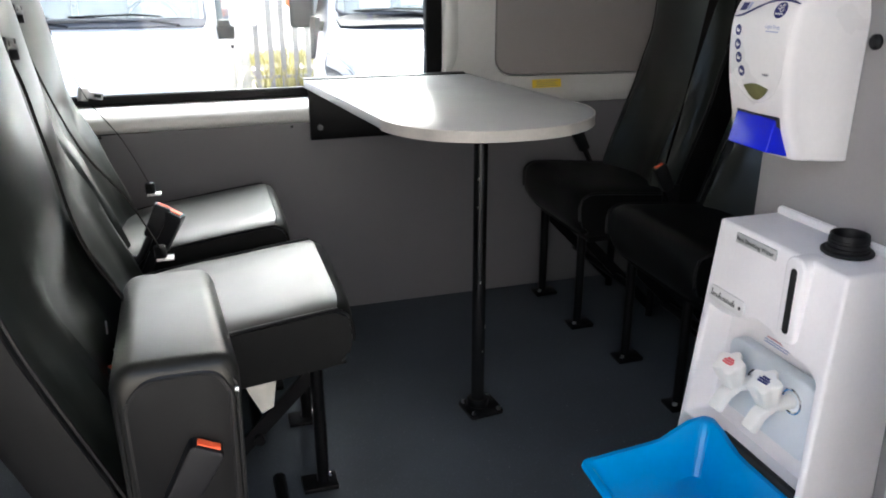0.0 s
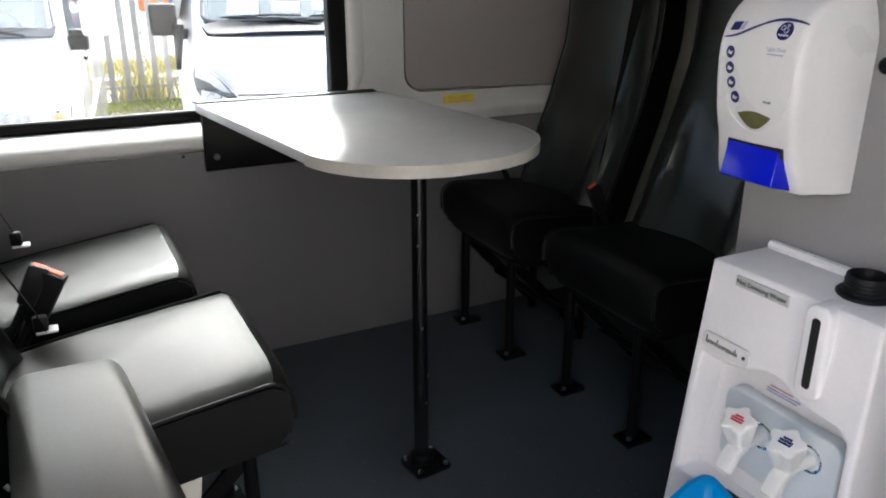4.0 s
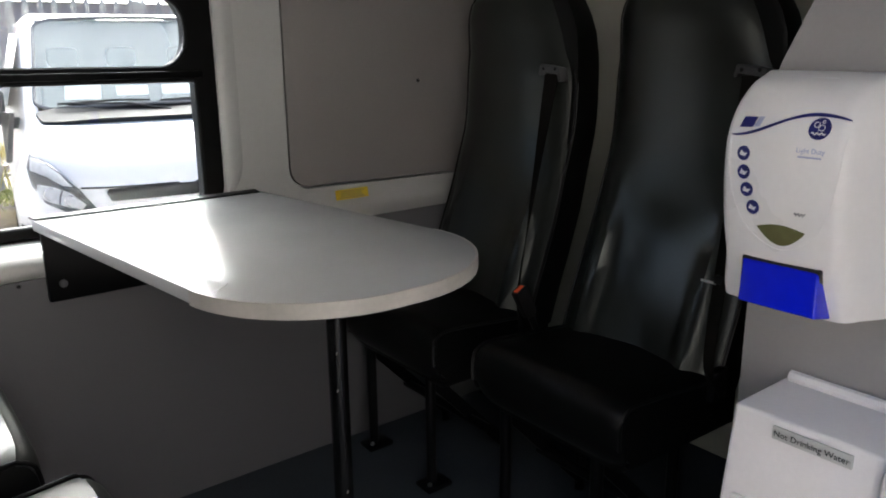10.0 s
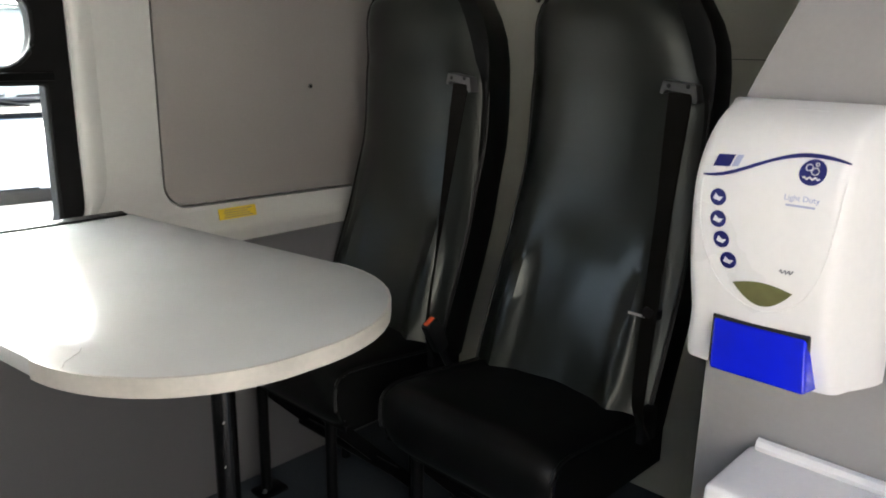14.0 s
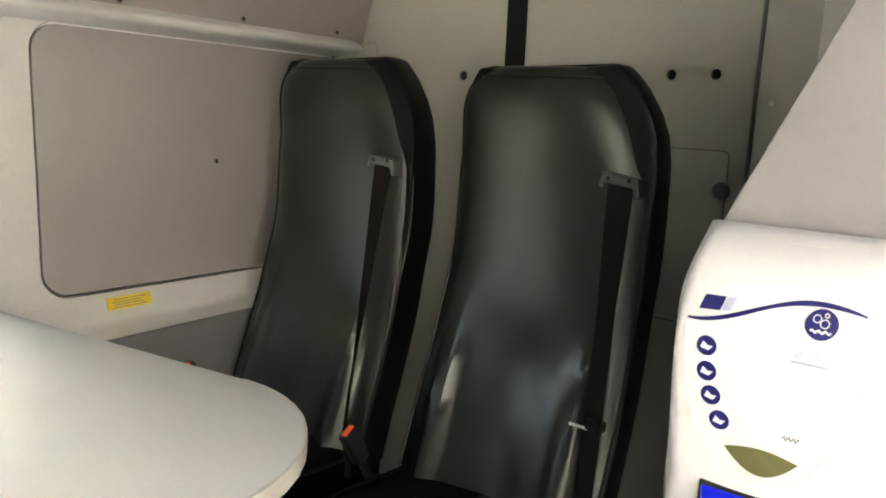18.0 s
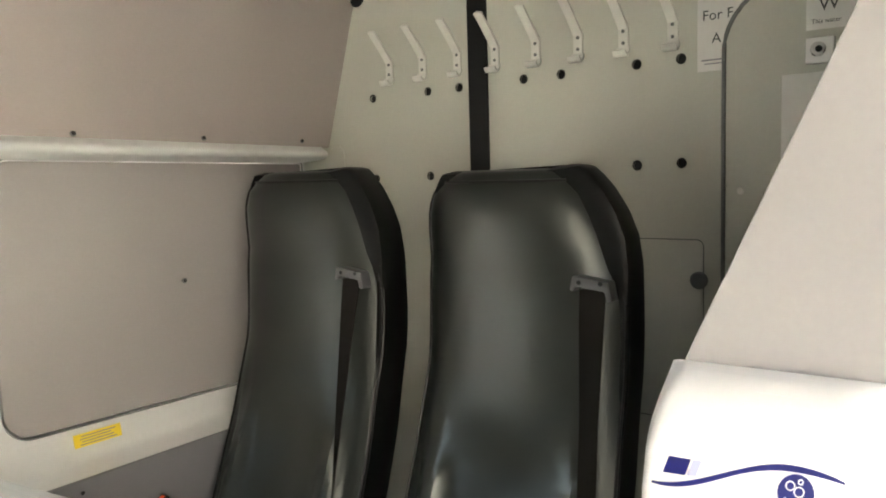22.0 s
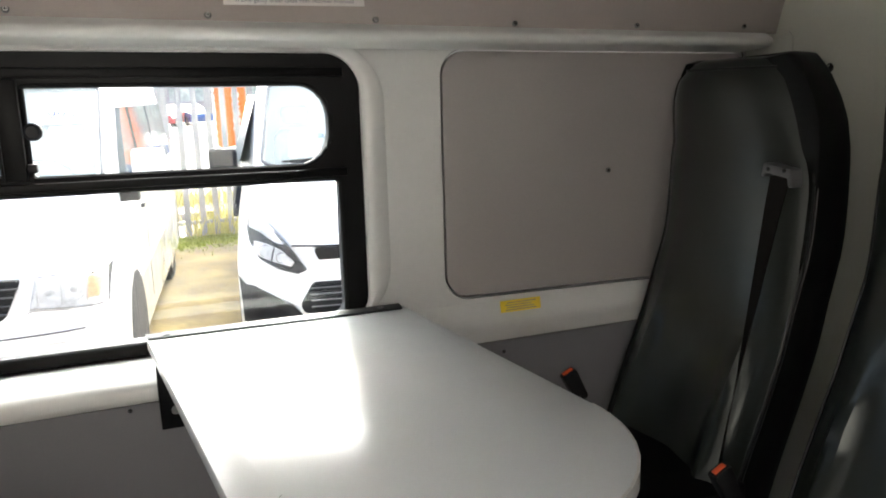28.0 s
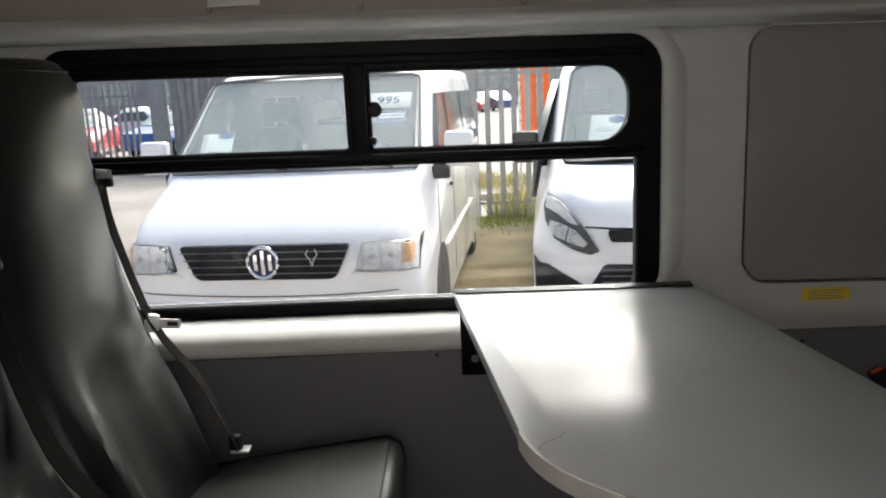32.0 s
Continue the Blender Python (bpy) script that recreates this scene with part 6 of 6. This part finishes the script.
for s in (-1, 1):
    face = [(s * x, z) for x, z in ((0.865, 1.075), (0.80, 1.05), (0.72, 0.99), (0.63, 0.885), (0.535, 0.745), (0.59, 0.72), (0.72, 0.752), (0.82, 0.805), (0.88, 0.90), (0.893, 0.99))]
    h = lamp_block("headlamp", face, nose_2, 0.022, 0.3, M_BEZEL, van2, "swept headlamp in a dark surround")
    top = [(s * x, z) for x, z in ((0.86, 1.064), (0.80, 1.04), (0.725, 0.982), (0.66, 0.90), (0.71, 0.905), (0.79, 0.955), (0.872, 0.985))]
    lamp_block("daylight_strip", top, nose_2, 0.034, 0.05, M_LAMPC, h, "pale strip along the top of the lamp")
    low_ref = [(s * x, z) for x, z in ((0.852, 0.845), (0.842, 0.905), (0.765, 0.898), (0.675, 0.862), (0.605, 0.79), (0.625, 0.765), (0.72, 0.785), (0.80, 0.812))]
    bowls = lamp_block("reflector", low_ref, nose_2, 0.032, 0.1, M_LAMPC, h, "bright faceted reflector")
    for x, z, r in ((0.785, 0.856, 0.036), (0.685, 0.818, 0.032)):
        d = nose_2(x, z)
        part("bowl_ring", tube([(s * x + r * math.cos(a), d - 0.036, z + r * math.sin(a)) for a in [2 * math.pi * j / 20 for j in range(20)]], 0.004, 6, True), M_CHROME, bowls)
    part("divider", tube([(s * x, nose_2(x, z) - 0.036, z) for x, z in ((0.742, 0.795), (0.735, 0.84), (0.72, 0.878))], 0.006, 6), M_BEZEL, bowls)
    lamp_block("headlamp_lens", face, nose_2, 0.052, 0.02, M_LAMPG, h).visible_shadow = False
    rub_strip("bonnet_line", [(s * x, z) for x, z in ((0.62, 0.888), (0.45, 0.884), (0.25, 0.88), (0.05, 0.88))], nose_2, 0.006, M_PLASTIC, van2)
    low = [(s * x, z) for x, z in ((0.50, 0.36), (0.95, 0.36), (0.965, 0.655), (0.92, 0.612), (0.86, 0.62), (0.63, 0.515))]
    lamp_block("bumper_corner", low, nose_2, 0.014, 0.3, M_PLASTIC, van2, "black lower bumper corner")
    mm = mirror_arm(van2, s * 0.96, 1.12, 1.2, s, M_PLASTIC)
    b = bmesh.new()
    loft([[(x + s * o, y, z) for x, y, z in [(s * 0.985, 1.15, 1.33), (s * 0.99, 2.2, 1.26), (s * 0.84, 2.2, 1.82), (s * 0.85, 1.75, 1.82)]] for o in (-0.04, 0.014)], b)
    part("side_window", b, M_SIDEGL, van2, "dark side window")
    b = bmesh.new()
    loft([[(x + s * o, y, z) for x, y, z in [(s * 0.985, 0.82, 0.98), (s * 0.985, 1.1, 1.16), (s * 0.985, 1.15, 1.29), (s * 0.93, 1.0, 1.29)]] for o in (-0.02, 0.014)], b)
    part("quarter_trim", b, M_PLASTIC, van2, "black quarter trim")
    part("wheel_arch", disc("x", 1.1, 0.36, 0.41, s * 0.94, s * 0.992, 28), M_DARK, van2, "black wheel arch opening")
    make_wheel(van2, s * 0.91, 1.1, 0.34)
    make_wheel(van2, s * 0.91, 4.0, 0.34)
for s in (-0.28, 0.4):
    arm = part("wiper", tube([(s + 0.38, 0.90, 1.275), (s + 0.1, 0.96, 1.325), (s - 0.30, 0.985, 1.335)], 0.011, 6), M_PLASTIC, van2)
    part("wiper_blade", tube([(s - 0.36, 0.985, 1.337), (s, 0.985, 1.352), (s + 0.25, 0.98, 1.345)], 0.008, 5), M_RUBBER, arm)
cd3 = part("sheet", box(-0.12, 0.12, -0.002, 0.002, -0.14, 0.14, 0.001), M_CARD, van2, "white sheet inside the windscreen")
cd3.matrix_basis = pose(-0.45, 1.20, 1.435, -51, 0, -8)
part("sheet_mark", prism([(0.075 + 0.06 * math.cos(a), 0.085 + 0.04 * math.sin(a)) for a in [2 * math.pi * j / 20 for j in range(20)]], "y", -0.004, -0.002), M_BLUECAR, cd3, "blue oval mark")
part("print_line", box(-0.07, 0.06, -0.004, -0.002, -0.05, -0.03, bm=box(-0.07, 0.03, -0.004, -0.002, -0.02, -0.005)), M_INKPALE, cd3)
for x in (-0.12, 0.2):
    c = part("sheet", box(-0.11, 0.11, -0.002, 0.002, -0.05, 0.05, 0.001), M_CARD, van2, "white paper on the dashboard")
    c.matrix_basis = pose(x, 1.16, 1.395, -51, 0, -4)

flag = thing("banner_flag", pose(-0.48, 9.6, G), "tall orange advertising flag on a pole beyond the fence", "flag")
part("pole", tube([(0, 0, 0), (0, 0, 3.4)], 0.018, 8), M_STEEL, flag)
part("cloth", prism(rounded([(0.02, 1.12), (0.42, 1.16), (0.44, 2.9), (0.28, 3.35), (0.02, 3.4)], 0.05, 3), "y", -0.004, 0.004), M_FLAG, flag)
writing("ource", 0.24, pose(0.31, -0.006, 1.62, 0, 90, 0) @ FACE_MY, M_PAPER, flag)


def make_car(x, y, turn, material, label):
    car = thing("parked_car", pose(x, y, G, 0, 0, turn), label, "car", "cars beyond the fence")
    part("body", vehicle_body([(0.0, 0.35, 0.6, 0.68, 0.64, 0.06), (0.1, 0.22, 0.78, 0.82, 0.74, 0.08), (0.95, 0.2, 0.95, 0.87, 0.78, 0.08), (1.1, 0.2, 1.0, 0.87, 0.76, 0.08), (1.8, 0.2, 1.42, 0.87, 0.6, 0.1), (3.0, 0.2, 1.44, 0.87, 0.6, 0.1), (3.7, 0.2, 1.0, 0.87, 0.72, 0.08), (4.2, 0.25, 0.9, 0.82, 0.7, 0.08)]), material, car)
    patch("windscreen", [(-0.72, 1.1, 1.01), (0.72, 1.1, 1.01), (0.56, 1.75, 1.39), (-0.56, 1.75, 1.39)], M_SCREEN, car)
    for s in (-1, 1):
        b = bmesh.new()
        loft([[(xx + s * o, yy, z) for xx, yy, z in [(s * 0.86, 1.3, 1.0), (s * 0.86, 3.5, 1.0), (s * 0.63, 2.95, 1.38), (s * 0.63, 1.85, 1.38)]] for o in (-0.05, 0.02)], b)
        part("side_window", b, M_SIDEGL, car)
        make_wheel(car, s * 0.8, 0.8, 0.3)
        make_wheel(car, s * 0.8, 3.3, 0.3)
    return car


LOT = [(M_REDCAR, "red"), (M_VANW, "white"), (M_REDCAR, "red"), (M_BLUECAR, "blue"), (M_REDCAR, "dark red"), (M_VANW, "white")]
for k in range(16):
    paint, word = LOT[k % 6]
    x, y, turn, label = -44 + 3.1 * k + 0.4 * math.sin(k * 2.3), 54 + 1.2 * math.sin(k * 1.7), 35 * math.sin(k * 3.1), word + " car parked in a row beyond the fence"
    make_car(x, y, turn, paint, label)

for k, (x, y, turn, n) in enumerate(((-19.5, 23.6, 12, 1), (-16.8, 23.2, -8, 0), (-14.2, 23.8, 10, 4), (-11.6, 23.4, -14, 3), (-8.9, 24.0, 6, 0), (-18.0, 31.0, 60, 3), (-12.6, 31.4, 70, 1), (-7.2, 31.2, -65, 2), (-2.6, 24.6, 62, 4), (1.8, 25.2, -70, 3), (-1.0, 32.0, 20, 1))):
    paint, word = LOT[n]
    make_car(x, y, turn, paint, word + " car parked in the lot behind the far fence")

shed = thing("industrial_building", pose(-6, 85, G), "low pale industrial building far beyond the yard", "building")
part("wall", box(-50, 50, 0, 12, 0, 6.2), M_BRICK, shed)
part("roof", prism([(-0.4, 6.2), (12.4, 6.2), (6, 7.8)], "x", -50.3, 50.3), M_GALV, shed)
for k in range(16):
    w = part("window", box(-46.5 + 6 * k, -43.0 + 6 * k, -0.06, 0.02, 1.6, 3.8), M_SCREEN, shed)
    part("sill", box(-46.6 + 6 * k, -42.9 + 6 * k, -0.16, 0.0, 1.48, 1.58), M_MOULD, w)
